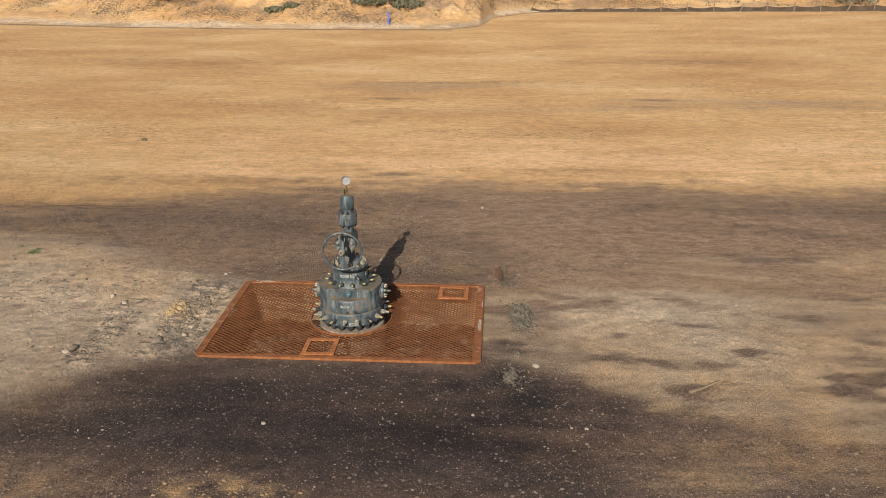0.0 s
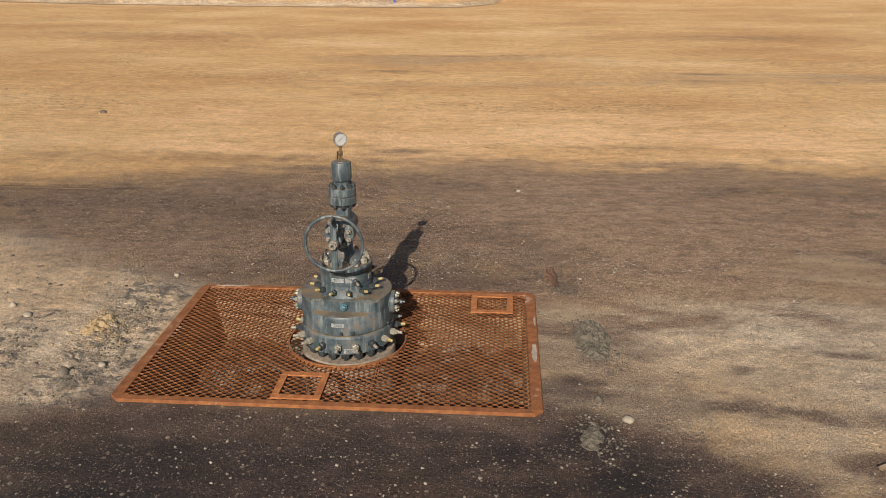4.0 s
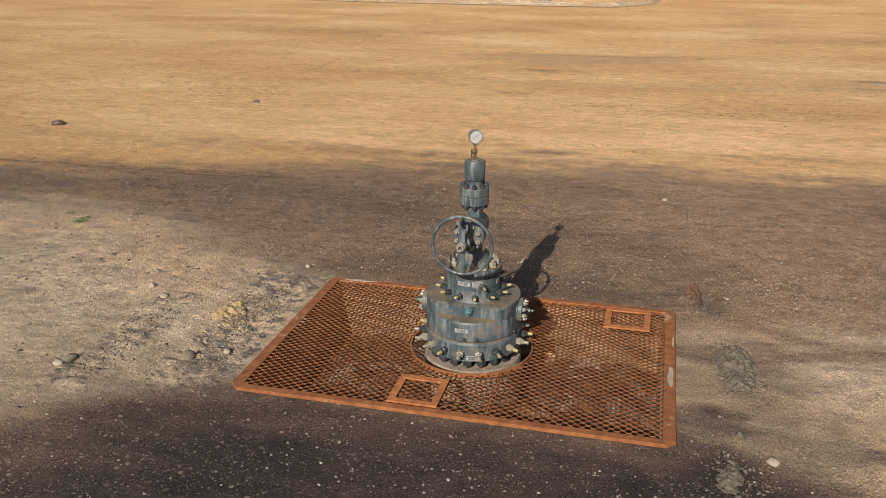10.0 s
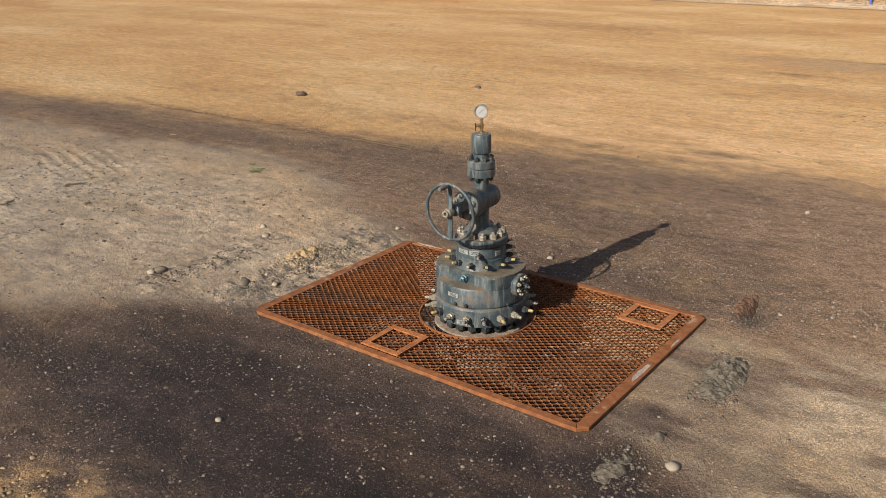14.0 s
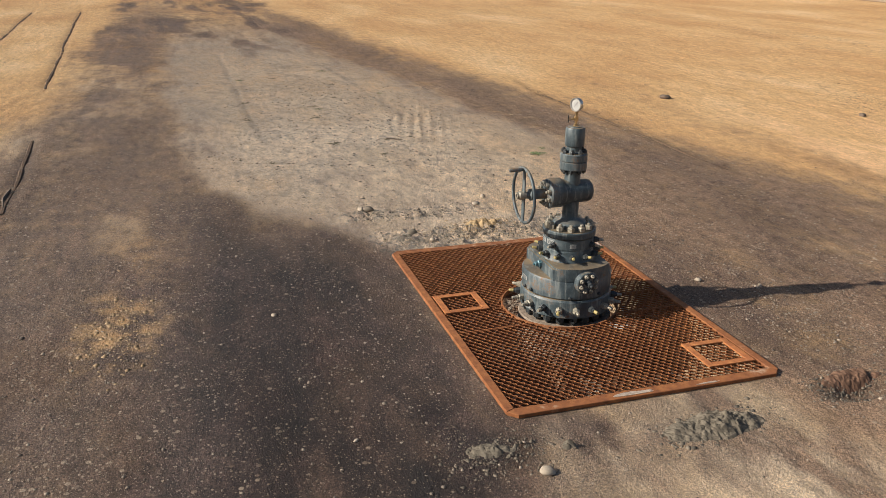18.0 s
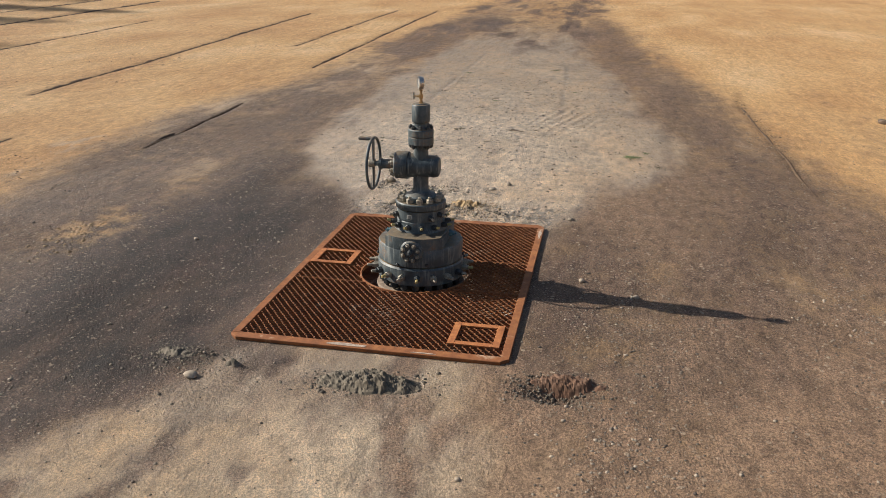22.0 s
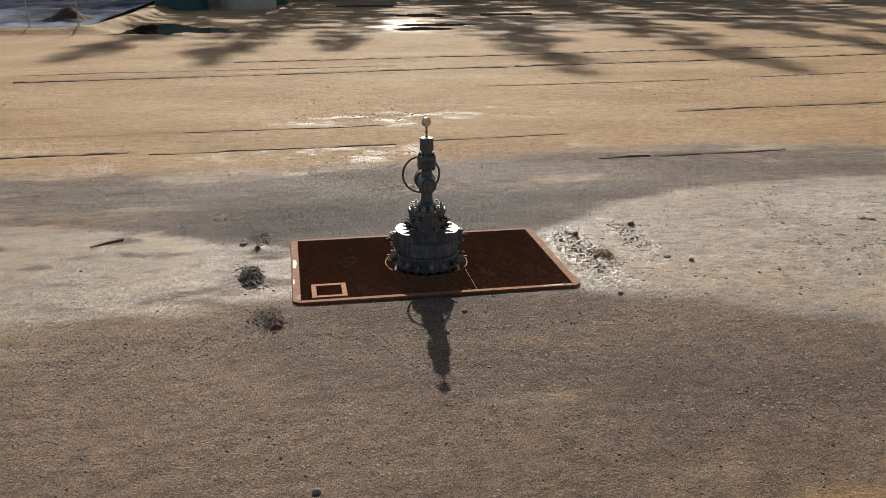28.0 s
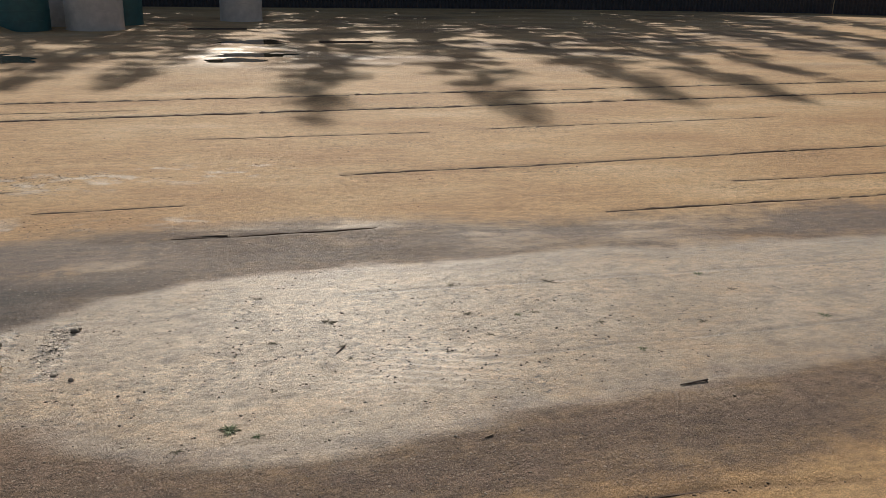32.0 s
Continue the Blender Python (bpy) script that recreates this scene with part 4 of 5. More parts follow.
    for r in range(rows):
        yc = y0 + row * (r + 0.5)
        sign = 1 if r % 2 else -1
        pts, x, s = [], x0 - jr.random() * 0.004, 1
        while x < x1 + pitch:
            pts.append((x, yc + sign * s * amp))
            pts.append((x + bond, yc + sign * s * amp))
            x += pitch / 2
            s = -s
        for (xa, ya), (xb, yb) in zip(pts, pts[1:]):
            if xa < x0 or xb > x1 or not (y0 < ya < y1 and y0 < yb < y1):
                continue
            if math.hypot((xa + xb) / 2, (ya + yb) / 2) < HOLE_R + 0.008:
                continue
            base = len(verts)
            for px, py in ((xa, ya), (xb, yb)):
                c = Vector((px, py, zc))
                for sa, st in ((-1, -1), (1, -1), (1, 1), (-1, 1)):
                    verts.append(tuple(c + across * sa + thick * st))
            for k in range(4):
                j = (k + 1) % 4
                faces.append((base + k, base + j, base + 4 + j, base + 4 + k))
            faces.append((base + 3, base + 2, base + 1, base))
            faces.append((base + 4, base + 5, base + 6, base + 7))
    me = bpy.data.meshes.new("expanded_mesh")
    me.from_pydata(verts, [], faces)
    me.materials.append(RUST)
    tagged(link("expanded_mesh", me, g, None, "rust-brown expanded steel diamond mesh"), kind="stuff")
    return g


build_grating()


# ---- the wellhead ----
def build_wellhead():
    cx, cy = 0.0, 0.05
    w = thing("wellhead", "blue-grey painted steel wellhead with handwheel gate valve and pressure gauge", "wellhead", (cx, cy, 0))
    Rz = lambda a: Matrix.Rotation(radians(a), 4, "Z")
    Tz = lambda z: Matrix.Translation((0, 0, z))
    part("grout_ring", turned([(0.0, -0.60), (0.375, -0.60), (0.382, -0.05), (0.376, -0.035), (0.0, -0.03)], 64), GROUT, w, "pale stained grout ring below the base flange")
    R = 0.365
    part("base_flange", turned([(0, 0.035), (R - 0.01, 0.035), (R + 0.005, 0.045), (R + 0.005, 0.175), (R - 0.006, 0.19), (R - 0.03, 0.196), (0, 0.196)], 72), PAINT, w)
    lower = part("casing_head", turned([(0, 0.197), (R - 0.012, 0.197), (R - 0.004, 0.205), (R - 0.002, 0.34), (R - 0.012, 0.355), (0, 0.36)], 72), PAINT, w, "round lower body of the casing head")
    # shoulder block: a disc cut flat at front and back
    bm = bmesh.new()
    half = 0.245
    out, seg = [], 16
    a0 = math.asin(half / (R - 0.004))
    for i in range(seg + 1):
        a = -a0 + 2 * a0 * i / seg
        out.append(((R - 0.004) * math.cos(a), (R - 0.004) * math.sin(a)))
    out += [(-x, -y) for x, y in out]
    lo = [bm.verts.new((x, y, 0.352)) for x, y in out]
    hi = [bm.verts.new((x, y, 0.455)) for x, y in out]
    bm.faces.new(lo[::-1])
    top = bm.faces.new(hi)
    for i in range(len(out)):
        bm.faces.new((lo[i], lo[(i + 1) % len(out)], hi[(i + 1) % len(out)], hi[i]))
    bmesh.ops.bevel(bm, geom=list(top.edges), offset=0.014, segments=2, affect="EDGES")
    part("shoulder_block", bm, PAINT, w, "flat-sided shoulder block with a rust-stained top")
    part("tubing_head", turned([(0, 0.45), (0.225, 0.45), (0.218, 0.47), (0.203, 0.50), (0.203, 0.535), (0.198, 0.54), (0.198, 0.552), (0.203, 0.556), (0.203, 0.635), (0, 0.635)], 64), PAINT, w, "upper cylinder of the head with a weld line")
    part("top_flange", turned([(0, 0.636), (0.196, 0.636), (0.212, 0.646), (0.214, 0.69), (0.206, 0.698), (0, 0.70)], 64), PAINT, w)
    # nuts under the base flange and on top of the top flange
    under = nut_mesh(0.062, 0.045, 0.016, 0.02, DARK_BOLT, "flange_nut")
    for i in range(20):
        m = Rz(i * 18 + 5) @ Matrix.Translation((0.325, 0, 0.036)) @ Matrix.Rotation(math.pi, 4, "X")
        link("flange_nut", under, w, m)
    upper = nut_mesh(0.050, 0.036, 0.015, 0.020, BOLT, "stud_nut")
    for i in range(12):
        link("stud_nut", upper, w, Rz(i * 30 + 9) @ Matrix.Translation((0.168, 0, 0.70)) @ Rz(RNG.random() * 60), "dull zinc nut on its stud" if i == 0 else "")

    # radial screws: a packing gland with a threaded pin
    def screw_meshes(mat_gland, mat_pin, k=1.0):
        bm = turned([(0, -0.012), (0.024 * k, -0.012), (0.026 * k, 0.0), (0.026 * k, 0.026 * k), (0.019 * k, 0.030 * k), (0.019 * k, 0.044 * k), (0, 0.044 * k)], 6)
        gl = finish("gland", bm, mat_gland)
        bm = turned([(0, 0.043 * k), (0.0115 * k, 0.043 * k), (0.0125 * k, 0.050 * k), (0.0115 * k, 0.054 * k), (0.0125 * k, 0.060 * k), (0.0115 * k, 0.076 * k), (0.009 * k, 0.080 * k), (0, 0.080 * k)], 10)
        return gl, finish("pin", bm, mat_pin)

    big_g, big_pin = screw_meshes(BOLT, BOLT, 1.1)
    big_gd, big_pin_y = screw_meshes(DARK_BOLT, YELLOW, 1.1)
    small_g, small_pin = screw_meshes(DARK_BOLT, YELLOW, 0.95)
    for i in range(18):
        a = i * 20 + 8
        m = Rz(a) @ Matrix.Translation((R + 0.012, 0, 0.115)) @ Matrix.Rotation(radians(90), 4, "Y")
        s = link("tie_down_screw", big_g if i % 3 else big_gd, w, m)
        link("pin", big_pin if i % 4 else big_pin_y, s)
    for i in range(12):
        m = Rz(i * 30 + 14) @ Matrix.Translation((0.216, 0, 0.500)) @ Matrix.Rotation(radians(78), 4, "Y")
        s = link("lock_screw", small_g, w, m)
        link("pin", small_pin, s, None, "yellow-painted screw end" if i == 0 else "")
    for a, z in ((60, 0.60), (35, 0.585), (152, 0.59), (128, 0.60), (300, 0.585)):
        m = Rz(a) @ Matrix.Translation((0.204, 0, z)) @ Matrix.Rotation(radians(90), 4, "Y")
        s = link("test_plug", small_g, w, m)
        link("pin", big_pin, s, Matrix.Scale(0.85, 4))
    # outlets on both sides, with a studded blind flange
    stud = nut_mesh(0.030, 0.020, 0.009, 0.012, BOLT, "outlet_nut")
    for sx in (1, -1):
        m = Matrix.Translation((sx * (R - 0.02), 0, 0.345)) @ Matrix.Rotation(radians(90 * sx), 4, "Y")
        f = part("outlet_flange", turned([(0, -0.02), (0.098, -0.02), (0.098, 0.010), (0.092, 0.018), (0.092, 0.042), (0.086, 0.048), (0, 0.048)], 40), PAINT, w, "studded blind flange on the side outlet", m)
        for k in range(8):
            link("outlet_nut", stud, f, Rz(k * 45 + 20) @ Matrix.Translation((0.066, 0, 0.048)))
        part("bull_plug", turned([(0, 0.047), (0.030, 0.047), (0.030, 0.070), (0.022, 0.076), (0.022, 0.100), (0.013, 0.104), (0.013, 0.125), (0, 0.127)], 8), DARK_BOLT, f, "hexagonal bull plug")
    # front and back grease fittings, small plugs, tags
    fit_mesh = finish("grease_fitting", turned([(0, -0.01), (0.030, -0.01), (0.030, 0.018), (0.022, 0.024), (0.022, 0.045), (0.010, 0.050), (0.010, 0.062), (0, 0.064)], 6), simple("faded_blue_fitting", (0.10, 0.20, 0.24), 0.45, 0.2, 0.3, 50))
    for a in (-90, 90):
        link("grease_fitting", fit_mesh, w, Rz(a) @ Matrix.Translation((half + 0.002, 0.02, 0.405)) @ Matrix.Rotation(radians(90), 4, "Y"), "faded blue grease fitting")
    plug = finish("plug", turned([(0, -0.01), (0.014, -0.01), (0.014, 0.014), (0.010, 0.018), (0, 0.018)], 8), DARK_BOLT)
    for a, z in ((-88, 0.222), (-74, 0.225), (-20, 0.215), (20, 0.23), (95, 0.22), (160, 0.225), (-150, 0.22)):
        link("plug", plug, w, Rz(a) @ Matrix.Translation((R - 0.004, 0, z)) @ Matrix.Rotation(radians(90), 4, "Y"))

    def tag(a, z, r, wd, ht):
        bm = bmesh.new()
        n = 6
        span = wd / r
        fr = [[bm.verts.new((rr * math.cos(-span / 2 + span * i / n), rr * math.sin(-span / 2 + span * i / n), zz)) for i in range(n + 1)] for rr in (r, r + 0.003) for zz in (-ht / 2, ht / 2)]
        b0, t0, b1, t1 = fr
        for i in range(n):
            bm.faces.new((b1[i], b1[i + 1], t1[i + 1], t1[i]))
            bm.faces.new((t0[i], t0[i + 1], b0[i + 1], b0[i]))
            bm.faces.new((t1[i], t1[i + 1], t0[i + 1], t0[i]))
            bm.faces.new((b0[i], b0[i + 1], b1[i + 1], b1[i]))
        bm.faces.new((b0[0], b1[0], t1[0], t0[0]))
        bm.faces.new((b0[n], t0[n], t1[n], b1[n]))
        t = part("tag_plate", bm, PLATE, w, "pale riveted tag plate with worn lettering", Rz(a) @ Tz(z))
        bm = bmesh.new()
        for k in range(3):
            L = wd * (0.7, 0.5, 0.62)[k]
            for s in range(4):
                aa = (-L / 2 + L * (s + 0.5) / 4) / r
                box(bm, 0.0015, L / 5, ht * 0.10, Rz(math.degrees(aa)) @ Matrix.Translation((r + 0.0036, 0, ht * (0.25 - 0.25 * k))))
        part("lettering_bars", bm, DARK_BOLT, t, "", smooth=False)

    tag(-99, 0.60, 0.203, 0.10, 0.034)
    tag(-70, 0.60, 0.203, 0.08, 0.04)
    tag(-15, 0.59, 0.203, 0.05, 0.034)
    tag(-92, 0.292, R - 0.0015, 0.10, 0.032)
    tag(-79, 0.075, R + 0.0055, 0.09, 0.036)

    # adapter and gate valve
    part("adapter", turned([(0, 0.698), (0.135, 0.698), (0.135, 0.735), (0.118, 0.752), (0.085, 0.765), (0.068, 0.785), (0.064, 0.82), (0.064, 0.93), (0, 0.93)], 48), PAINT, w, "stepped adapter neck")
    along = Matrix.Translation((0, 0, 0.985)) @ Matrix.Rotation(radians(90), 4, "X")  # +z of the part looks to -y
    valve = part("gate_valve_body", turned([(0, -0.160), (0.070, -0.160), (0.084, -0.148), (0.092, -0.12), (0.092, -0.02), (0.098, 0.03), (0.100, 0.06), (0.104, 0.10), (0, 0.10)], 48, along), PAINT, w, "barrel-shaped gate valve body")
    part("valve_neck", turned([(0, 0.90), (0.064, 0.90), (0.070, 0.94), (0.082, 0.985), (0.072, 1.04), (0.062, 1.08), (0.062, 1.175), (0, 1.175)], 40), PAINT, valve)
    part("bonnet", turned([(0, 0.101), (0.113, 0.101), (0.116, 0.106), (0.116, 0.205), (0.108, 0.215), (0.06, 0.22), (0.05, 0.228), (0, 0.228)], 48, along), PAINT, w, "round bonnet of the gate valve")
    bn = nut_mesh(0.036, 0.024, 0.011, 0.018, BOLT, "bonnet_nut")
    for k in range(8):
        link("bonnet_nut", bn, w, along @ Rz(k * 45 + 22) @ Matrix.Translation((0.085, 0, 0.217)))
    part("stem_housing", turned([(0, 0.227), (0.040, 0.227), (0.040, 0.33), (0.047, 0.334), (0.047, 0.358), (0.032, 0.364), (0.022, 0.368), (0.022, 0.44), (0, 0.442)], 32, along), PAINT, w)
    # handwheel, one flat spoke, crank grip
    wheel = part("handwheel", torus(bmesh.new(), 0.215, 0.0125, Matrix.Translation((0, 0, 0.985)) @ Matrix.Translation((0, -0.410, 0)) @ Matrix.Rotation(radians(90), 4, "X")), PAINT, w, "round handwheel of bent steel bar")
    bm = box(bmesh.new(), 0.046, 0.012, 0.425, Matrix.Translation((0, -0.410, 0.985)), 0.003)
    part("spoke", bm, PAINT, wheel, "single flat spoke", smooth=False)
    part("hub", turned([(0.013, 0.397), (0.034, 0.397), (0.034, 0.445), (0.026, 0.455), (0.026, 0.470), (0.014, 0.470), (0.013, 0.397)], 24, along), BOLT, wheel, "worn bright hub nut")
    grip = Matrix.Translation((0, -0.417, 1.192)) @ Matrix.Rotation(radians(90), 4, "X")
    part("grip", turned([(0, 0), (0.013, 0), (0.013, 0.02), (0.016, 0.03), (0.017, 0.10), (0.013, 0.118), (0, 0.12)], 16, grip), PAINT, wheel, "crank grip")
    # flange pair over the valve
    part("valve_flange", turned([(0, 1.172), (0.100, 1.172), (0.106, 1.178), (0.106, 1.232), (0.098, 1.238), (0, 1.238)], 48), PAINT, w)
    part("cap_flange", turned([(0, 1.2395), (0.098, 1.2395), (0.106, 1.246), (0.106, 1.294), (0.098, 1.302), (0.072, 1.306), (0.060, 1.32), (0.060, 1.36), (0, 1.36)], 48), PAINT, w)
    fn = nut_mesh(0.034, 0.024, 0.010, 0.012, DARK_BOLT, "cap_nut")
    for k in range(8):
        link("cap_nut", fn, w, Rz(k * 45 + 10) @ Matrix.Translation((0.083, 0, 1.301)))
        link("cap_nut", fn, w, Rz(k * 45 + 10) @ Matrix.Translation((0.083, 0, 1.173)) @ Matrix.Rotation(math.pi, 4, "X"))
    part("tree_cap", turned([(0, 1.352), (0.064, 1.352), (0.074, 1.36), (0.0765, 1.366), (0.0765, 1.492), (0.070, 1.502), (0.050, 1.503), (0.048, 1.510), (0, 1.512)], 48), PAINT, w, "cylindrical tree cap with scuffed paint")
    # needle valve and gauge
    part("needle_valve", turned([(0, 1.508), (0.020, 1.508), (0.020, 1.522), (0.011, 1.528), (0.011, 1.545), (0.018, 1.55), (0.018, 1.582), (0.010, 1.588), (0.010, 1.606), (0.014, 1.61), (0.014, 1.622), (0, 1.624)], 8), BRASS, w, "tarnished brass needle valve")
    side = Matrix.Translation((0, 0, 1.566)) @ Rz(-100) @ Matrix.Rotation(radians(90), 4, "Y")
    tee = part("valve_stem", turned([(0, 0.015), (0.011, 0.015), (0.011, 0.034), (0.006, 0.038), (0.006, 0.062), (0, 0.062)], 10, side), BRASS, w)
    part("tee_handle", box(bmesh.new(), 0.060, 0.008, 0.008, Matrix.Translation((0, 0, 1.566)) @ Rz(-100) @ Matrix.Translation((0.062, 0, 0)) @ Matrix.Rotation(radians(90), 4, "Y"), 0.002), BLACK, tee, "black tee handle")
    face = Matrix.Translation((0, 0, 1.676)) @ Rz(24 - 90 + 0) @ Matrix.Rotation(radians(90), 4, "Y")
    gauge = part("pressure_gauge", turned([(0, -0.020), (0.044, -0.020), (0.050, -0.014), (0.050, 0.014), (0.053, 0.016), (0.053, 0.022), (0.046, 0.022), (0.046, 0.013), (0, 0.013)], 40, face), CHROME, w, "round steel pressure gauge case")
    part("dial", turned([(0, 0.0132), (0.0455, 0.0132), (0.0455, 0.0150), (0, 0.0150)], 36, face), DIAL, gauge, "white dial")
    bm = bmesh.new()
    for k in range(21):
        a = radians(-135 + 270 * k / 20)
        L = 0.007 if k % 5 == 0 else 0.004
        box(bm, L, 0.0012, 0.0008, face @ Matrix.Rotation(a, 4, "Z") @ Matrix.Translation((-(0.0425 - L / 2), 0, 0.0155)))
    part("dial_marks", bm, BLACK, gauge, "", smooth=False)
    part("needle", box(bmesh.new(), 0.052, 0.0022, 0.001, face @ Matrix.Rotation(radians(-45), 4, "Z") @ Matrix.Translation((-0.004, 0, 0.0170))), BLACK, gauge, "black needle", smooth=False)
    part("gauge_socket", turned([(0, 1.60), (0.009, 1.60), (0.009, 1.632), (0, 1.634)], 8), CHROME, gauge)
    return w


build_wellhead()


# ---- stones, clods and weeds on the pad ----
def stones_mesh(name, x, y, r, mat, seed, sink=0.2, squash=0.6):
    """Many small uneven stones in one mesh."""
    rs = np.random.RandomState(seed)
    ico = bmesh.new()
    bmesh.ops.create_icosphere(ico, subdivisions=1, radius=1.0)
    bv = np.array([v.co[:] for v in ico.verts])
    bf = np.array([[v.index for v in f.verts] for f in ico.faces])
    ico.free()
    n = len(x)
    z = height(x, y)
    turn = rs.uniform(0, 6.28, n)
    ax = rs.uniform(0.65, 1.35, (n, 3)) * np.array([1, 1, squash])
    jitter = 1 + 0.4 * (rs.rand(n, len(bv), 1) - 0.5)
    p = bv[None] * ax[:, None, :] * jitter * r[:, None, None]
    c, s = np.cos(turn)[:, None], np.sin(turn)[:, None]
    px, py = p[..., 0] * c - p[..., 1] * s, p[..., 0] * s + p[..., 1] * c
    pos = np.stack([px + x[:, None], py + y[:, None], p[..., 2] + (z + sink * r)[:, None]], -1).reshape(-1, 3)
    f = (bf[None] + (np.arange(n) * len(bv))[:, None, None]).reshape(-1, 3)
    me = bpy.data.meshes.new(name)
    me.vertices.add(len(pos))
    me.vertices.foreach_set("co", pos.astype(np.float32).ravel())
    me.loops.add(f.size)
    me.loops.foreach_set("vertex_index", f.ravel().astype(np.int32))
    me.polygons.add(len(f))
    me.polygons.foreach_set("loop_start", np.arange(0, f.size, 3, dtype=np.int32))
    me.update(calc_edges=True)
    me.materials.append(mat)
    return me


def off_grating(x, y):
    return ~((np.abs(x) < GX + 0.02) & (y > GY0 - 0.02) & (y < GY1 + 0.02))


def scatter_gravel():
    rs = np.random.RandomState(5)
    n = 70000
    x, y = rs.uniform(-8, 7, n), rs.uniform(-6, 6, n)
    dark, pale, damp_shade, _ = zones(x, y)
    strip = smooth(-0.12, 0.20, fbm(x / 1.8, y / 0.35, 4, 171))
    keep = (rs.rand(n) < (0.10 + 0.90 * np.clip(dark, 0, 1)) * (0.25 + 0.75 * strip) * (1 - 0.55 * damp_shade)) & off_grating(x, y)
    x, y = x[keep], y[keep]
    n = len(x)
    r = 0.003 + 0.009 * rs.rand(n) ** 3 + 0.006 * (rs.rand(n) > 0.995)
    tagged(new("gravel", stones_mesh("gravel", x, y, r, PEBBLE, 6)), "scattered pale gravel chips on the dark tracks", "gravel", kind="stuff")


scatter_gravel()


def stone(x, y, r, mat=PEBBLE, label="pale loose stone lying on the gravel"):
    bm = bmesh.new()
    rough_stone(bm, r, (0, 0, 0), RNG, 0.65, 2)
    ob = link("stone", finish("stone", bm, mat, True, 60), None, Matrix.Translation((x, y, level(x, y) + r * 0.25)))
    tagged(ob, label, "stone", "loose stones")


for x, y, r in ((2.13, -1.05, 0.045), (-2.87, 0.28, 0.05), (-2.96, -1.04, 0.04), (1.5, -2.03, 0.018), (2.55, -2.2, 0.018), (1.44, 4.25, 0.035), (-0.16, 1.44, 0.03),
                (-0.44, -2.29, 0.022), (-1.82, -0.55, 0.035), (-3.1, 0.45, 0.04), (3.9, -0.4, 0.02), (0.1, 1.9, 0.025), (-1.9, 1.25, 0.03), (4.6, 0.6, 0.018), (2.9, 0.9, 0.02)):
    stone(x, y, r)
for x, y, r in ((-2.92, -0.96, 0.06), (-2.05, -0.70, 0.05)):
    stone(x, y, r, MUD, "dark grey mud lump on the pale crust")
for x, y, r in ((-6.0, 8.58, 0.07), (-8.4, 6.1, 0.09)):
    stone(x, y, r, BARK, "dark brown clod on the tan sand")


def clod_heap(x, y, lx, ly, turn, count, size, mat, label):
    """A heap of broken clods on the churned earth."""
    rs = np.random.RandomState(count + int(100 * abs(x + y)))
    c, s = math.cos(radians(turn)), math.sin(radians(turn))
    u, v = rs.normal(0, 0.42, count) * lx, rs.normal(0, 0.42, count) * ly
    px, py = x + u * c - v * s, y + u * s + v * c
    keep = off_grating(px, py)
    px, py = px[keep], py[keep]
    r = size * 0.8 * (0.22 + rs.rand(len(px)) ** 3)
    tagged(new("loose_soil", stones_mesh("loose_soil", px, py, r, mat, count, -0.15, 0.7)), label, "soil", "loose soil", kind="stuff")


def mud_heap(x, y, lx, ly, high, turn, seed, mat, label):
    """A compact heap of dug mud: one lumpy skin that sinks into the ground at its rim."""
    nx, ny = int(2.3 * lx / 0.009), int(2.3 * ly / 0.009)
    U, V = np.meshgrid(np.linspace(-1.15, 1.15, nx), np.linspace(-1.15, 1.15, ny))
    c, s = math.cos(radians(turn)), math.sin(radians(turn))
    X, Y = x + U * lx * c - V * ly * s, y + U * lx * s + V * ly * c
    body = np.clip(1 - (U ** 2 + V ** 2) + 0.9 * fbm(X / 0.16, Y / 0.16, 3, seed), -0.2, 1)
    lumps = np.abs(fbm((X + 0.6 * Y) / 0.05, (Y - 0.6 * X) / 0.05, 4, seed + 9)) * 2.2
    Z = height(X, Y) - 0.03 + high * body * (0.75 + 0.40 * lumps) + 0.022 * smooth(0, 0.3, body) * fbm((X - 0.8 * Y) / 0.035, (Y + 0.8 * X) / 0.035, 3, seed + 5)
    verts = np.stack([X, Y, Z], -1).reshape(-1, 3)
    idx = np.arange(nx * ny).reshape(ny, nx)
    q = np.stack([idx[:-1, :-1], idx[:-1, 1:], idx[1:, 1:], idx[1:, :-1]], -1).reshape(-1, 4)
    q = q[(body.ravel()[q] > -0.1).any(1)]
    me = bpy.data.meshes.new("soil_mound")
    me.from_pydata(verts.tolist(), [], q.tolist())
    me.materials.append(mat)
    tagged(new("soil_mound", me), label, "soil mound", "dug soil mounds")


mud_heap(2.0, 0.12, 0.17, 0.46, 0.10, 8, 201, HEAP, "compact heap of dark grey broken mud beside the grating")
mud_heap(1.72, 1.42, 0.10, 0.34, 0.075, 0, 205, HEAP_RED, "red-brown dug-out soil beside a shallow hole")
mud_heap(1.86, -1.27, 0.13, 0.30, 0.055, -14, 209, HEAP, "low ridge of grey-brown mud at the grating corner")
mud_heap(1.95, -0.84, 0.06, 0.10, 0.05, 0, 213, HEAP, "small dark mud lump beside the grating")
mud_heap(-2.14, 0.10, 0.16, 0.24, 0.07, 0, 217, HEAP_TAN, "heap of crumbled tan soil beside the grating")
mud_heap(-2.02, -0.78, 0.10, 0.14, 0.05, 0, 221, HEAP, "damp grey soil lump beside the grating frame")
clod_heap(2.0, 0.12, 0.19, 0.50, 8, 700, 0.020, MUD, "dark crumbs round the mud heap")
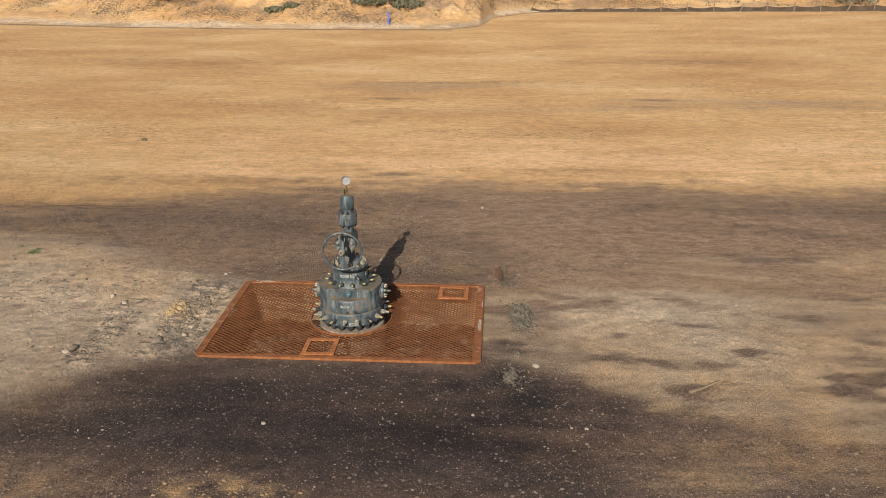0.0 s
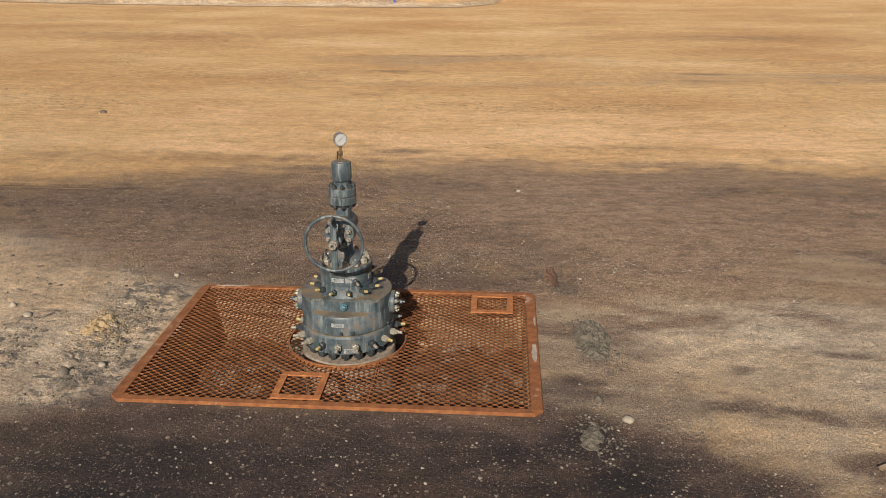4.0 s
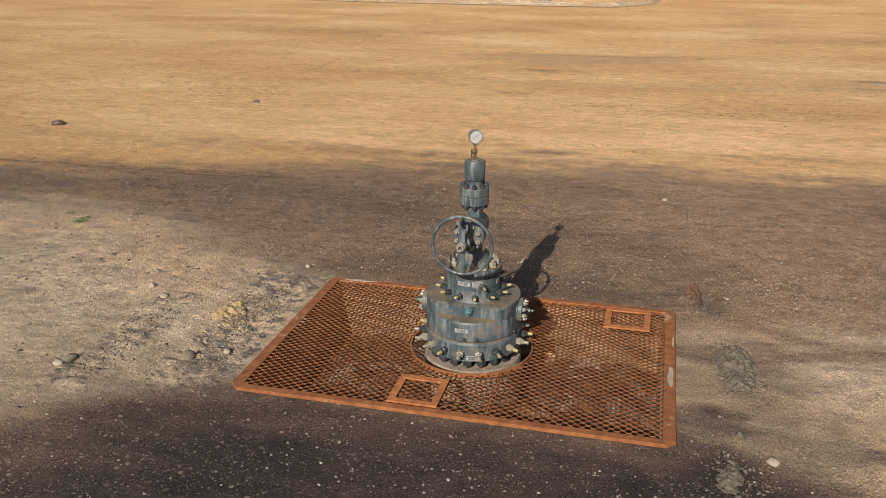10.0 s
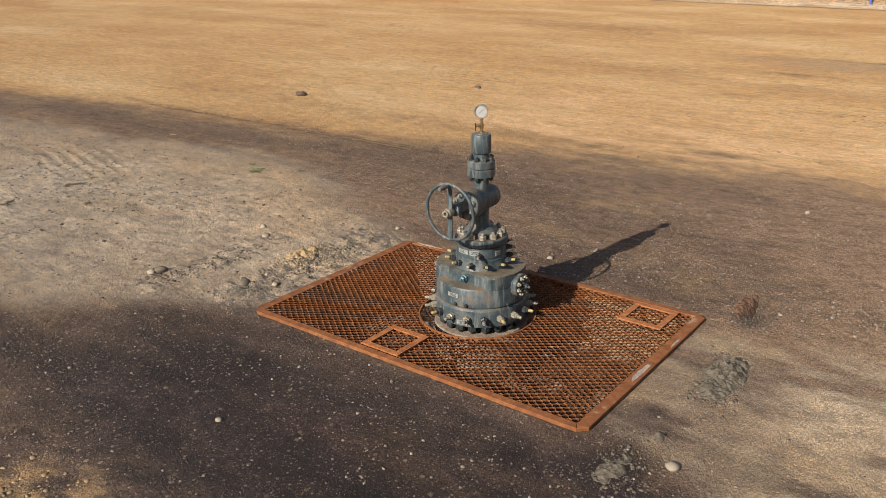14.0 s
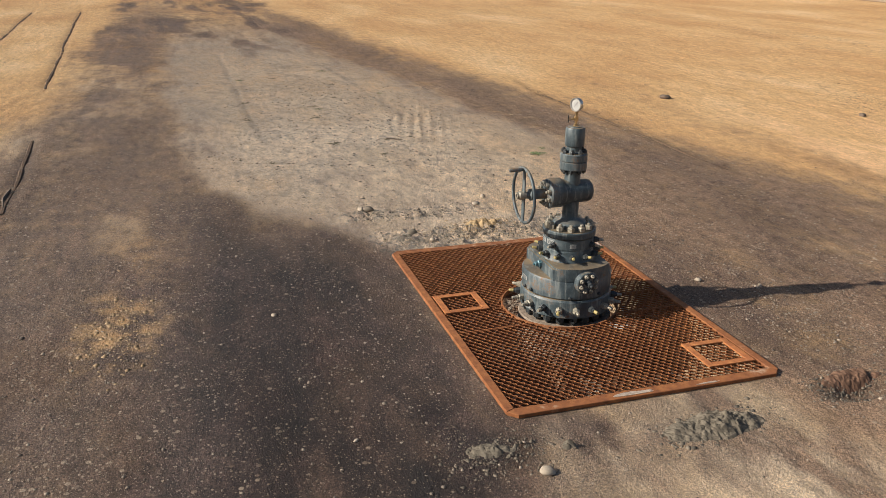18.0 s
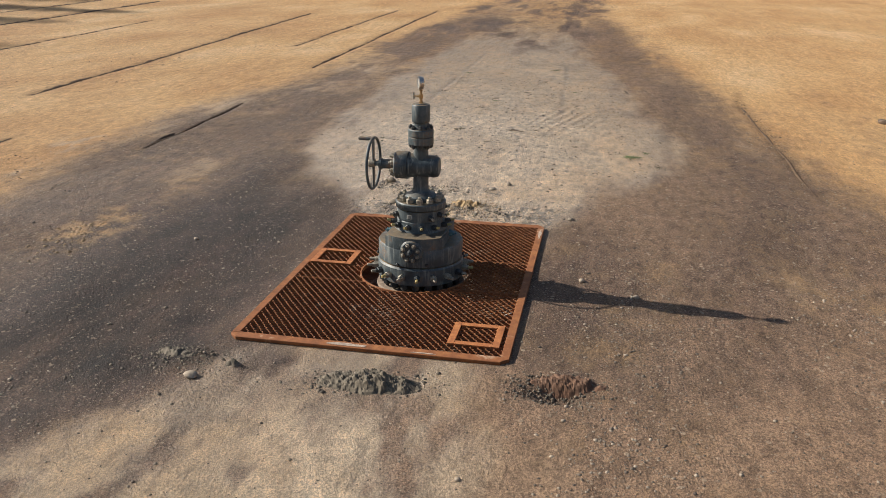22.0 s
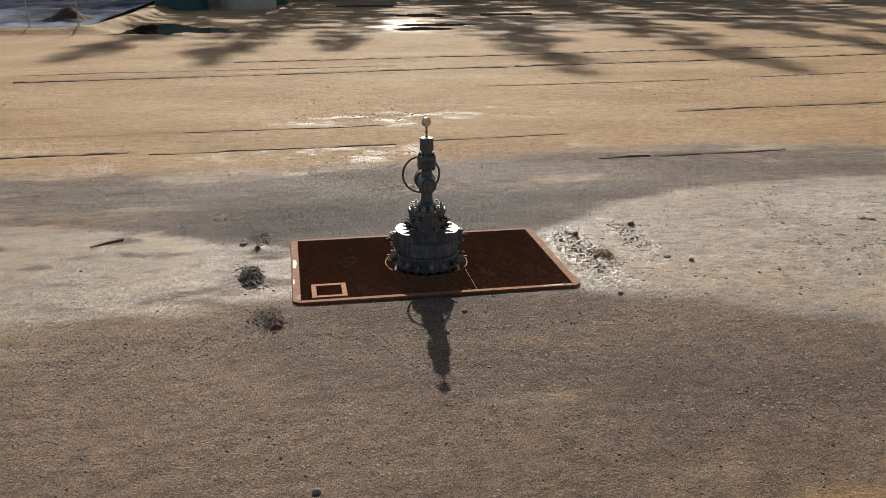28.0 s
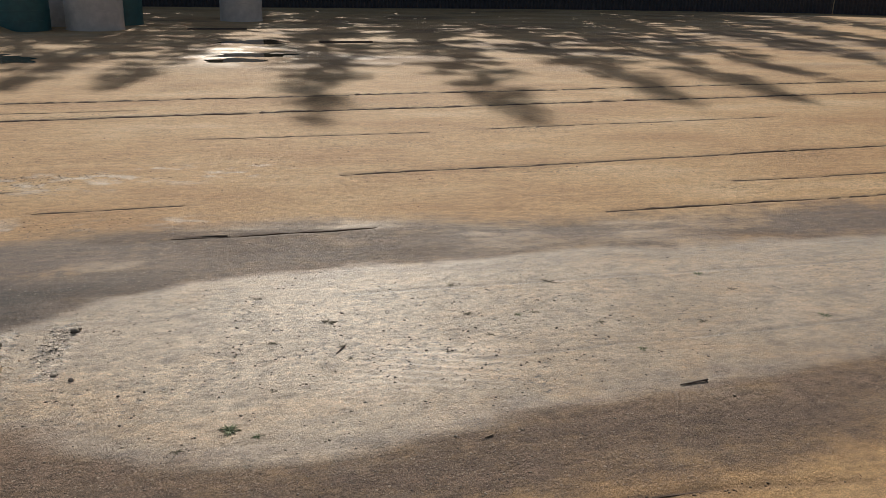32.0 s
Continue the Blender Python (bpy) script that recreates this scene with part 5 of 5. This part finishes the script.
clod_heap(1.80, 1.36, 0.22, 0.42, 0, 600, 0.018, MUD, "dug-out crumbs beside a shallow hole")
clod_heap(1.9, -1.20, 0.26, 0.50, 10, 420, 0.016, MUD, "grey-brown crumbs at the grating corner")
clod_heap(-2.14, 0.05, 0.32, 0.5, 0, 700, 0.016, TAN_CLOD, "crumbled tan soil beside the grating")
clod_heap(-1.92, 0.0, 0.26, 1.3, 0, 400, 0.012, TAN_CLOD, "churned pale soil along the grating")
clod_heap(-1.95, -0.1, 0.27, 1.1, 0, 650, 0.020, MUD, "small dark clods beside the grating frame")
clod_heap(-2.70, -0.5, 0.24, 0.9, 0, 480, 0.017, MUD, "scattered damp clods on the pale crust")
clod_heap(1.8, -1.45, 0.5, 0.14, 5, 140, 0.012, MUD, "thin line of crumbled soil on the gravel")
clod_heap(-2.9, -0.98, 0.30, 0.10, -20, 60, 0.020, MUD, "dark crumbs on the pale crust")
clod_heap(0.4, 1.85, 2.2, 0.45, 2, 700, 0.015, PEBBLE, "pale gravel chips strewn behind the grating")
clod_heap(2.7, 1.75, 1.4, 0.5, 5, 600, 0.017, PEBBLE, "pale gravel chips strewn beside the dug hole")
clod_heap(0.5, 3.7, 3.4, 0.5, 0, 800, 0.016, PEBBLE, "pale gravel chips along the dark track")
clod_heap(-0.5, -3.45, 0.9, 0.4, 0, 420, 0.022, TAN_CLOD, "spilt tan gravel on the dark track")
clod_heap(0.2, 1.45, 1.4, 0.25, 3, 340, 0.012, PEBBLE, "crumbs of pale stone along the grating")
clod_heap(-7.2, 0.0, 6.0, 3.0, 0, 2300, 0.023, MUD, "dark crumbs and bits of weed on the pale crust")
clod_heap(4.2, 0.2, 2.6, 2.4, 0, 1100, 0.010, MUD, "dark crumbs strewn over the pale crust")
clod_heap(-1.2, -9.6, 3.4, 0.7, 0, 260, 0.034, RIDGE_CLOD, "dark crumbs beside a whitish smear on the sand")
clod_heap(-1.0, -6.0, 3.8, 0.9, 0, 320, 0.026, RIDGE_CLOD, "dark crumbs along the edge of the sand")
clod_heap(-6.4, 4.0, 6.0, 0.14, 0, 420, 0.024, RIDGE_CLOD, "dark crumbs along a scraped edge of the sand")
clod_heap(-4.6, -4.83, 0.9, 0.10, 2, 160, 0.022, MUD, "dark clods along a short furrow")


def weed(x, y, r, mat, label, blades=34, high=0.05):
    bm = bmesh.new()
    z = level(x, y)
    for _ in range(blades):
        a, L = RNG.random() * 6.283, 0.75 * r * (0.5 + 0.6 * RNG.random())
        d, n = Vector((math.cos(a), math.sin(a), 0)), Vector((-math.sin(a), math.cos(a), 0))
        wd = r * (0.035 + 0.04 * RNG.random())
        up = high * (0.4 + RNG.random())
        base = d * r * 0.12 * RNG.random()
        p = [base, base + d * L * 0.5 + Vector((0, 0, up)), base + d * L + Vector((0, 0, up * 0.4))]
        ring = [(bm.verts.new(q + n * wd * k), bm.verts.new(q - n * wd * k), bm.verts.new(q + Vector((0, 0, wd * 0.4)))) for q, k in zip(p, (0.6, 1.0, 0.15))]
        for (a1, b1, c1), (a2, b2, c2) in zip(ring, ring[1:]):
            bm.faces.new((a1, a2, c2, c1))
            bm.faces.new((c1, c2, b2, b1))
            bm.faces.new((b1, b2, a2, a1))
    tagged(link("weed", finish("weed", bm, mat), None, Matrix.Translation((x, y, z))), label, "weed", "weeds on the pad")


weed(-4.91, 1.94, 0.16, LEAF, "low green weed rosette on the pale crust", 30, 0.014)
for x, y, r in ((-5.2, 2.12, 0.10), (-8.94, -0.5, 0.10), (-10.2, 0.9, 0.10), (-12.4, -1.6, 0.14), (-13.4, 0.3, 0.14)):
    weed(x, y, r, LEAF, "flat green weed pressed into the pale crust", 18, 0.010)
for x, y, r in ((-6.24, -0.72, 0.16), (-8.27, -1.81, 0.13), (-9.84, -1.7, 0.16), (-9.19, -0.57, 0.13), (-10.0, -0.07, 0.14), (-6.34, 0.1, 0.10), (-5.46, -0.16, 0.10), (-6.4, 0.46, 0.08), (-5.4, 1.13, 0.08), (-4.4, 2.27, 0.10), (-8.34, 0.08, 0.09), (-5.31, -1.72, 0.10), (-8.24, -0.68, 0.10), (-11.5, 0.2, 0.12), (-12.6, -0.9, 0.12)):
    weed(x, y, r, DRY_GRASS, "dry brown grass tuft pressed into the crust", 14, 0.008)


def stick(x, y, length, turn, mat=BARK, r=0.014):
    bm = bmesh.new()
    prev = None
    for i in range(7):
        u = i / 6
        c = Vector(((u - 0.5) * length, 0.06 * length * noise.noise((x + u * 2, y, 0)), 0))
        rr = r * (1 - 0.5 * u)
        ring = [bm.verts.new(c + Vector((0, rr * math.cos(k * 1.2566), rr * math.sin(k * 1.2566)))) for k in range(5)]
        if prev:
            for k in range(5):
                bm.faces.new((prev[k], prev[(k + 1) % 5], ring[(k + 1) % 5], ring[k]))
        else:
            bm.faces.new(ring[::-1])
        prev = ring
    bm.faces.new(prev)
    tagged(link("stick", finish("stick", bm, mat, True), None, pose(x, y, level(x, y) + r * 0.8, 0, 0, turn)), "weathered brown stick lying on the ground", "stick", "sticks")


stick(3.80, -1.38, 0.42, 34, STAKE, 0.016)
stick(-4.5, -4.86, 0.7, 4, r=0.02)
stick(-7.6, 2.6, 0.10, 20, STAKE, 0.012)
stick(-6.3, 0.2, 0.25, 60)
stick(-10.4, 1.9, 0.4, 10)


def soil_ridge(i, x0, x1, w, dep):
    """A low broken ridge of turned soil left along a scraped line."""
    n = max(12, int((x1 - x0) / 0.11))
    xs = np.linspace(x0, x1, n)
    for line, inside, fw, fd in list(furrow_lines(xs))[i:i + 1]:
        ys, live = line, inside
    lump = np.clip(0.5 + 1.5 * fbm(xs / 0.25, xs * 0 + 1.3 * i, 3, 111), 0.05, 1.2) * np.clip(live, 0, 1)
    verts, faces, open_run = [], [], False
    zs = height(xs, ys)
    for k in range(n):
        a, hgt = w * (0.45 + 0.55 * lump[k]), 0.6 * dep * lump[k]
        if lump[k] < 0.06:
            open_run = False
            continue
        b = len(verts)
        verts += [(xs[k], ys[k] - a, zs[k] - 0.015), (xs[k] + 0.02, ys[k] - 0.3 * a, zs[k] + hgt), (xs[k], ys[k] + 0.35 * a, zs[k] + hgt * 0.8), (xs[k], ys[k] + a, zs[k] - 0.015)]
        if open_run:
            for j in range(4):
                q = (j + 1) % 4
                faces.append((b - 4 + j, b + j, b + q, b - 4 + q))
        open_run = True
    me = bpy.data.meshes.new("soil_ridge")
    me.from_pydata(verts, [], faces)
    me.materials.append(RIDGE)
    tagged(new("soil_ridge", me), "low broken ridge of turned damp soil along a scraped line", "soil ridge", "soil ridges")


for i, (x0, x1, y0, y1, w, dep) in enumerate(FURROWS):
    if w > 0.065:
        soil_ridge(i, x0, x1, w * 0.6, dep)
clod_heap(-1, 10, 14, 5, 0, 420, 0.030, TAN_CLOD, "small clods strewn over the tan sand")
clod_heap(-6, -12, 16, 7, 0, 520, 0.034, RIDGE_CLOD, "dark crumbs strewn over the tan sand")


# ---- north side: bank, scrub, marker post, silt fence ----
def scrub_clump(x, y, r, h, label):
    t = thing("shrub", label, "shrub", (x, y, level(x, y)), "scrub on the bank")
    bm = bmesh.new()
    for _ in range(9):
        a = RNG.random() * 6.28
        end = Vector((math.cos(a) * r * 0.6, math.sin(a) * r * 0.4, h * (0.5 + 0.4 * RNG.random())))
        side = Vector((-math.sin(a), math.cos(a), 0)) * 0.012
        v = [bm.verts.new(side), bm.verts.new(-side), bm.verts.new(Vector((0, 0, 0.02))), bm.verts.new(end)]
        for f in ((0, 1, 3), (1, 2, 3), (2, 0, 3)):
            bm.faces.new([v[i] for i in f])
    part("stems", bm, BARK, t)
    bm = bmesh.new()
    for _ in range(420):
        a, u = RNG.random() * 6.28, math.sqrt(RNG.random())
        c = Vector((math.cos(a) * r * u, math.sin(a) * r * 0.7 * u, h * (0.15 + 0.85 * RNG.random() * (1 - 0.5 * u * u))))
        q = Euler((RNG.random() * 6, RNG.random() * 6, RNG.random() * 6)).to_matrix()
        s = 0.05 + 0.06 * RNG.random()
        vs = [bm.verts.new(c + q @ Vector(p) * s) for p in ((-1, 0, 0), (0, 0.45, 0.1), (1, 0, 0), (0, -0.45, 0.1))]
        bm.faces.new(vs)
    part("leaves", bm, SCRUB, t, smooth=False)


for x, y, r, h in ((-4.6, 31.6, 0.8, 0.45), (-3.7, 31.9, 0.9, 0.5), (-2.7, 31.7, 0.8, 0.45), (-4.1, 32.8, 0.9, 0.5), (-3.0, 32.9, 0.8, 0.4), (-9.0, 31.6, 0.5, 0.2), (-8.2, 31.8, 0.4, 0.2), (-13.0, 35.4, 0.8, 0.4), (-11.5, 33.4, 0.9, 0.35), (-14.5, 33.2, 0.9, 0.4), (-17.5, 36.0, 0.9, 0.4), (1.6, 38.2, 0.6, 0.2), (4.2, 40.0, 0.8, 0.3), (11.5, 41.5, 1.0, 0.4), (20.5, 39.2, 1.2, 0.6)):
    scrub_clump(x, y, r, h, "low grey-green scrub on the earth bank")


def bank_grass():
    """Dry tufts over the bank: too many to count."""
    rs = np.random.RandomState(12)
    n = 9000
    x, y = rs.uniform(-34, 30, n), rs.uniform(29.8, 45, n)
    z = height(x, y)
    keep = (z > 0.15) & (fbm(x / 2.2, y / 1.4, 3, 101) > 0.10 - 0.14 * z)
    x, y, z = x[keep], y[keep], z[keep]
    verts, faces = [], []
    for px, py, pz in zip(x, y, z):
        for _ in range(4):
            a, L = rs.uniform(0, 6.28), rs.uniform(0.05, 0.16)
            dx, dy = math.cos(a), math.sin(a)
            k = len(verts)
            verts += [(px - dy * 0.02, py + dx * 0.02, pz - 0.02), (px + dy * 0.02, py - dx * 0.02, pz - 0.02), (px + dx * L, py + dy * L, pz + L * 0.7)]
            faces.append((k, k + 1, k + 2))
    me = bpy.data.meshes.new("bank_grass")
    me.from_pydata(verts, [], faces)
    me.materials.append(BANK_GRASS)
    tagged(new("bank_grass", me), "sparse dry grass over the earth bank", "grass", kind="stuff")


bank_grass()


def marker_post():
    z = level(-3.38, 29.9)
    t = thing("marker_post", "short blue painted marker post at the foot of the bank", "post", (-3.38, 29.9, z))
    part("post", turned([(0, -0.1), (0.042, -0.1), (0.042, 0.46), (0.036, 0.50), (0, 0.51)], 12), BLUE, t)
    part("cap", turned([(0, 0.505), (0.048, 0.505), (0.048, 0.53), (0.032, 0.55), (0, 0.55)], 12), BLUE, t)


marker_post()


def silt_fence():
    f = thing("silt_fence", "low sagging brown silt fence on wooden stakes along the pad edge", "fence")
    n = 16
    stake = finish("stake", box(bmesh.new(), 0.05, 0.04, 0.60, Matrix.Translation((0, 0, 0.18)), 0.008), STAKE)
    xs = [3.2 + 1.35 * i for i in range(n)]
    ys = [37.25 + 0.01 * (x - 3) + 0.06 * math.sin(x) for x in xs]
    for i, (x, y) in enumerate(zip(xs, ys)):
        link("stake", stake, f, pose(x, y - 0.05, level(x, y), 0, RNG.uniform(-9, 9) if i % 4 else 24, RNG.uniform(-20, 20)))
    for i in range(n - 1):
        bm = bmesh.new()
        cols = []
        for k in range(8):
            u = k / 7
            x, y = xs[i] + (xs[i + 1] - xs[i]) * u, ys[i] + (ys[i + 1] - ys[i]) * u
            top = level(x, y) + (0.16 + 0.20 * i / n) - 0.07 * math.sin(u * math.pi) + 0.02 * RNG.random()
            bot = level(x, y) - 0.03
            dy = 0.04 * math.sin(u * 9 + i)
            cols.append([bm.verts.new((x, y + dy, bot)), bm.verts.new((x, y + dy * 1.6 + 0.02, (bot + top) / 2)), bm.verts.new((x, y, top)), bm.verts.new((x, y + 0.012, top)), bm.verts.new((x, y + dy + 0.03, bot))])
        for a, b in zip(cols, cols[1:]):
            for j in range(5):
                bm.faces.new((a[j], b[j], b[(j + 1) % 5], a[(j + 1) % 5]))
        for e in (cols[0], cols[-1]):
            bm.faces.new(e)
        part("fabric_panel", bm, SILT, f)


silt_fence()


# ---- south side: tanks, pond, puddles, fence, pines ----
def tank(x, y, r, h, mat, label, rail=False):
    t = thing("storage_tank", label, "tank", (x, y, -0.05), "storage tanks")
    part("shell", turned([(0, 0), (r, 0), (r, h), (r - 0.05, h + 0.03), (0, h + 0.30)], 56), mat, t)
    band = finish("band", turned([(r - 0.01, 0), (r + 0.03, 0), (r + 0.03, 0.08), (r - 0.01, 0.08), (r - 0.01, 0)], 56), mat, True)
    for k in range(4):
        link("band", band, t, Matrix.Translation((0, 0, 0.02 + k * (h - 0.12) / 3)))
    if rail:
        for k in range(14):
            a = k * 2 * math.pi / 14
            part("rail_post", turned([(0, 0), (0.03, 0), (0.03, 1.0), (0, 1.0)], 8), GALVANISED, t, m=Matrix.Translation((math.cos(a) * (r - 0.1), math.sin(a) * (r - 0.1), h)))
        part("top_rail", torus(bmesh.new(), r - 0.1, 0.035, Matrix.Translation((0, 0, h + 1.0)), 48, 8), GALVANISED, t)


tank(7.9, -49.8, 1.65, 1.95, TEAL, "dark teal round storage tank standing on wet ground", True)
tank(3.7, -50.7, 1.8, 3.9, TANK_WHITE, "off-white round storage tank beside a teal one")
tank(2.9, -55.4, 1.75, 3.6, TEAL, "teal round tank behind the off-white one")
tank(6.1, -54.0, 1.6, 3.9, TANK_WHITE, "off-white tank between two teal tanks")
tank(-5.7, -59.8, 1.6, 4.2, TANK_WHITE, "single off-white round tank on the far yard")


def puddle(x, y, rx, ry, turn, seed, label):
    bm = bmesh.new()
    c = bm.verts.new((0, 0, 0))
    n = 72
    ring = []
    for i in range(n):
        a = 2 * math.pi * i / n
        k = 1 + 0.55 * noise.noise((math.cos(a) * 1.6 + seed, math.sin(a) * 1.6, 0.3)) + 0.28 * noise.noise((math.cos(a) * 5 + seed, math.sin(a) * 5, 1.3))
        ring.append(bm.verts.new((rx * k * math.cos(a), ry * k * math.sin(a), 0)))
    for i in range(n):
        bm.faces.new((c, ring[i], ring[(i + 1) % n]))
    tagged(link("puddle", finish("puddle", bm, WATER), None, pose(x, y, 0.012, 0, 0, turn)), label, "puddle", "puddles", kind="structure")


puddle(-5.2, -32.6, 1.5, 0.8, 5, 1, "shallow rain puddle mirroring the bright sky")
puddle(-6.0, -34.9, 1.9, 0.9, 0, 5, "thin puddle on the wet yard")
puddle(-6.3, -42.0, 2.0, 1.3, 0, 9, "thin puddle on the wet yard")
puddle(6.9, -34.2, 2.5, 3.1, 20, 3, "dark still pool beside the lined pond")
puddle(9.0, -31.9, 1.2, 0.6, 10, 7, "dark still pool beside the lined pond")


def lined_pond():
    t = thing("lined_pond", "wrinkled blue plastic pond liner inside a low earth berm", "pond liner", (0, 0, 0))
    bm = bmesh.new()
    nx, ny = 84, 100
    g = []
    for i in range(nx):
        col = []
        for j in range(ny):
            x, y = 10.5 + 26 * (i / (nx - 1)) ** 1.3, -32.7 - 30 * (j / (ny - 1)) ** 1.3
            edge = math.exp(-((x - 10.1) / 0.8) ** 2) + 0.7 * math.exp(-((y + 32.1) / 0.7) ** 2)
            crease = abs(noise.noise((x * 0.9, y * 0.5, 3.0))) + 0.6 * abs(noise.noise((x * 2.3 + 4, y * 1.2, 7.0)))
            col.append(bm.verts.new((x, y, 0.05 + 0.16 * min(edge, 1.0) + 0.20 * crease * (0.5 + 0.3 * edge))))
        g.append(col)
    for i in range(nx - 1):
        for j in range(ny - 1):
            bm.faces.new((g[i][j], g[i][j + 1], g[i + 1][j + 1], g[i + 1][j]))
    part("liner", bm, LINER, t)
    bm = bmesh.new()
    n = 22
    heap = [[bm.verts.new((12.6 + 3.0 * (u / n - 0.5), -39.6 + 2.6 * (v / n - 0.5), 0.02 + 0.75 * math.exp(-((u / n - 0.5) ** 2 + (v / n - 0.5) ** 2) * 14) + 0.12 * noise.noise((u * 0.4, v * 0.4, 9.0)))) for v in range(n + 1)] for u in range(n + 1)]
    for u in range(n):
        for v in range(n):
            bm.faces.new((heap[u][v], heap[u + 1][v], heap[u + 1][v + 1], heap[u][v + 1]))
    tagged(link("soil_mound", finish("soil_mound", bm, CELLAR_SOIL, True)), "brown soil mound lying on the pond liner", "soil mound")
    post = finish("fence_post", turned([(0, -0.6), (0.03, -0.6), (0.03, 1.5), (0, 1.52)], 8), GALVANISED)
    for k in range(7):
        tagged(link("fence_post", post, None, Matrix.Translation((10.5 + 2.1 * k, -32.1, 0.4))), "thin steel post beside the lined pond", "post", "pond posts")


lined_pond()


def plank(x, y, length, turn):
    tagged(link("timber", finish("timber", box(bmesh.new(), length, 0.2, 0.12, Matrix(), 0.01), BARK), None, pose(x, y, 0.055, 0, 0, turn)), "dark wet timber lying on the yard", "timber", "timbers")


plank(-4.0, -50.9, 3.9, 4)
plank(-11.6, -41.6, 3.2, 3)


def fence_line(x):
    return -77.0 - 3.5 * math.exp(-((x + 40) / 30) ** 2) + (0 if x > -70 else 0.35 * (-70 - x))


def sheet_fence():
    panel = None
    f = thing("sheet_fence", "dark corrugated sheet fence along the yard edge", "fence")
    for k in range(46):
        x = -96 + 3.2 * k
        y = fence_line(x)
        turn = math.atan2(fence_line(x + 1.6) - fence_line(x - 1.6), 3.2)
        if panel is None:
            bm = bmesh.new()
            n = 32
            pts = [(-1.6 + 3.2 * i / n, 0.05 * (1 if (i // 2) % 2 else -1)) for i in range(n + 1)]
            fr = [[bm.verts.new((px, py + d, z)) for px, py in pts] for d in (0, 0.03) for z in (-0.2, 3.0)]
            for i in range(n):
                bm.faces.new((fr[0][i], fr[0][i + 1], fr[1][i + 1], fr[1][i]))
                bm.faces.new((fr[2][i], fr[3][i], fr[3][i + 1], fr[2][i + 1]))
                bm.faces.new((fr[1][i], fr[1][i + 1], fr[3][i + 1], fr[3][i]))
            panel = finish("fence_panel", bm, FENCE_DARK)
        link("fence_panel", panel, f, pose(x, y, 0, 0, 0, math.degrees(turn)) @ Matrix.Diagonal((1.01 / math.cos(turn), 1, 1, 1)))


sheet_fence()


def pine_meshes(seed):
    """A tall conifer: tapered trunk, whorls of drooping boughs with ragged needle sprays."""
    rng = random.Random(seed)
    H = 36.0
    trunk = turned([(0, -1.5), (0.55, -1.5), (0.48, 0.5), (0.36, H * 0.4), (0.20, H * 0.75), (0.04, H), (0, H)], 12)
    bm = bmesh.new()
    limbs = bmesh.new()
    z = H * 0.14
    while z < H - 0.4:
        u = (z - H * 0.14) / (H * 0.86)
        reach = 7.4 * (1 - u) ** 0.85 * (0.75 + 0.4 * rng.random()) + 0.35
        for k in range(5 + (rng.random() < 0.5)):
            a = rng.random() * 6.283
            L = reach * (0.65 + 0.5 * rng.random())
            d = Vector((math.cos(a), math.sin(a), 0.25 * u - 0.22))
            n = Vector((-math.sin(a), math.cos(a), 0))
            tip = Vector((0, 0, z)) + d * L
            vs = [limbs.verts.new(Vector((0, 0, z)) + n * 0.06), limbs.verts.new(Vector((0, 0, z)) - n * 0.06), limbs.verts.new(Vector((0, 0, z + 0.1))), limbs.verts.new(tip)]
            for f in ((0, 1, 3), (1, 2, 3), (2, 0, 3)):
                limbs.faces.new([vs[i] for i in f])
            for s in range(int(12 + L * 6.0)):
                q = (0.2 + 0.8 * rng.random())
                c = Vector((0, 0, z)) + d * L * q
                side = n * (1 if rng.random() < 0.5 else -1)
                w = (0.35 + 0.5 * rng.random()) * (0.5 + 0.25 * L * (1.15 - q))
                out = (side + d * 0.7).normalized() * w + Vector((0, 0, -0.25 * w))
                half = d.normalized() * 0.13 * (1 + w)
                p = [bm.verts.new(c - half), bm.verts.new(c + half), bm.verts.new(c + out * 0.6 + half * 1.2), bm.verts.new(c + out), bm.verts.new(c + out * 0.55 - half)]
                bm.faces.new(p)
        z += 0.55 + 0.5 * rng.random()
    return finish("trunk", trunk, BARK, True), finish("limbs", limbs, BARK), finish("needles", bm, PINE)


def pines():
    kinds = [pine_meshes(s) for s in (1, 2)]
    reach = 1 / math.tan(SUN_EL)
    # trees with shadow tips beyond y -36 are added out of view to shade the yard
    for i, (tx, ty, by) in enumerate(((9.0, -20.2, -88), (4.7, -17.2, -91), (-0.2, -22.0, -87), (-7.3, -13.3, -90), (-14.1, -13.9, -89), (-20.9, -14.9, -92), (-26.0, -16.8, -90), (-31.5, -21.5, -88), (-39, -19, -90), (-47, -22, -89), (17, -21.5, -89), (25, -18, -91), (-2, -38, -86), (-10, -42, -87), (-16.5, -37, -88), (-23, -41, -86), (-30, -38.5, -88), (-36, -43, -87), (-43, -38, -88), (7.5, -42, -87), (14, -37.5, -88), (21, -41, -86), (-51, -41, -88), (-59, -36, -87))):
        length = ty - by
        top = length / reach
        bx = tx - length * math.tan(SUN_AZ - math.pi)
        g = level(bx, by)
        k = (top - g) / 36.0
        wide = min(0.9 * k, 1.05)
        t = thing("pine_tree", "unseen tall dark green conifer on the hillside behind the yard", "tree", (bx, by, g), "hillside pines")
        t.matrix_basis = Matrix.Translation((bx, by, g)) @ Matrix.Rotation(i * 1.9, 4, "Z") @ Matrix.Diagonal((wide, wide, k, 1))
        for nm, me in zip(("trunk", "limbs", "crown"), kinds[i % 2]):
            link(nm, me, t)


pines()
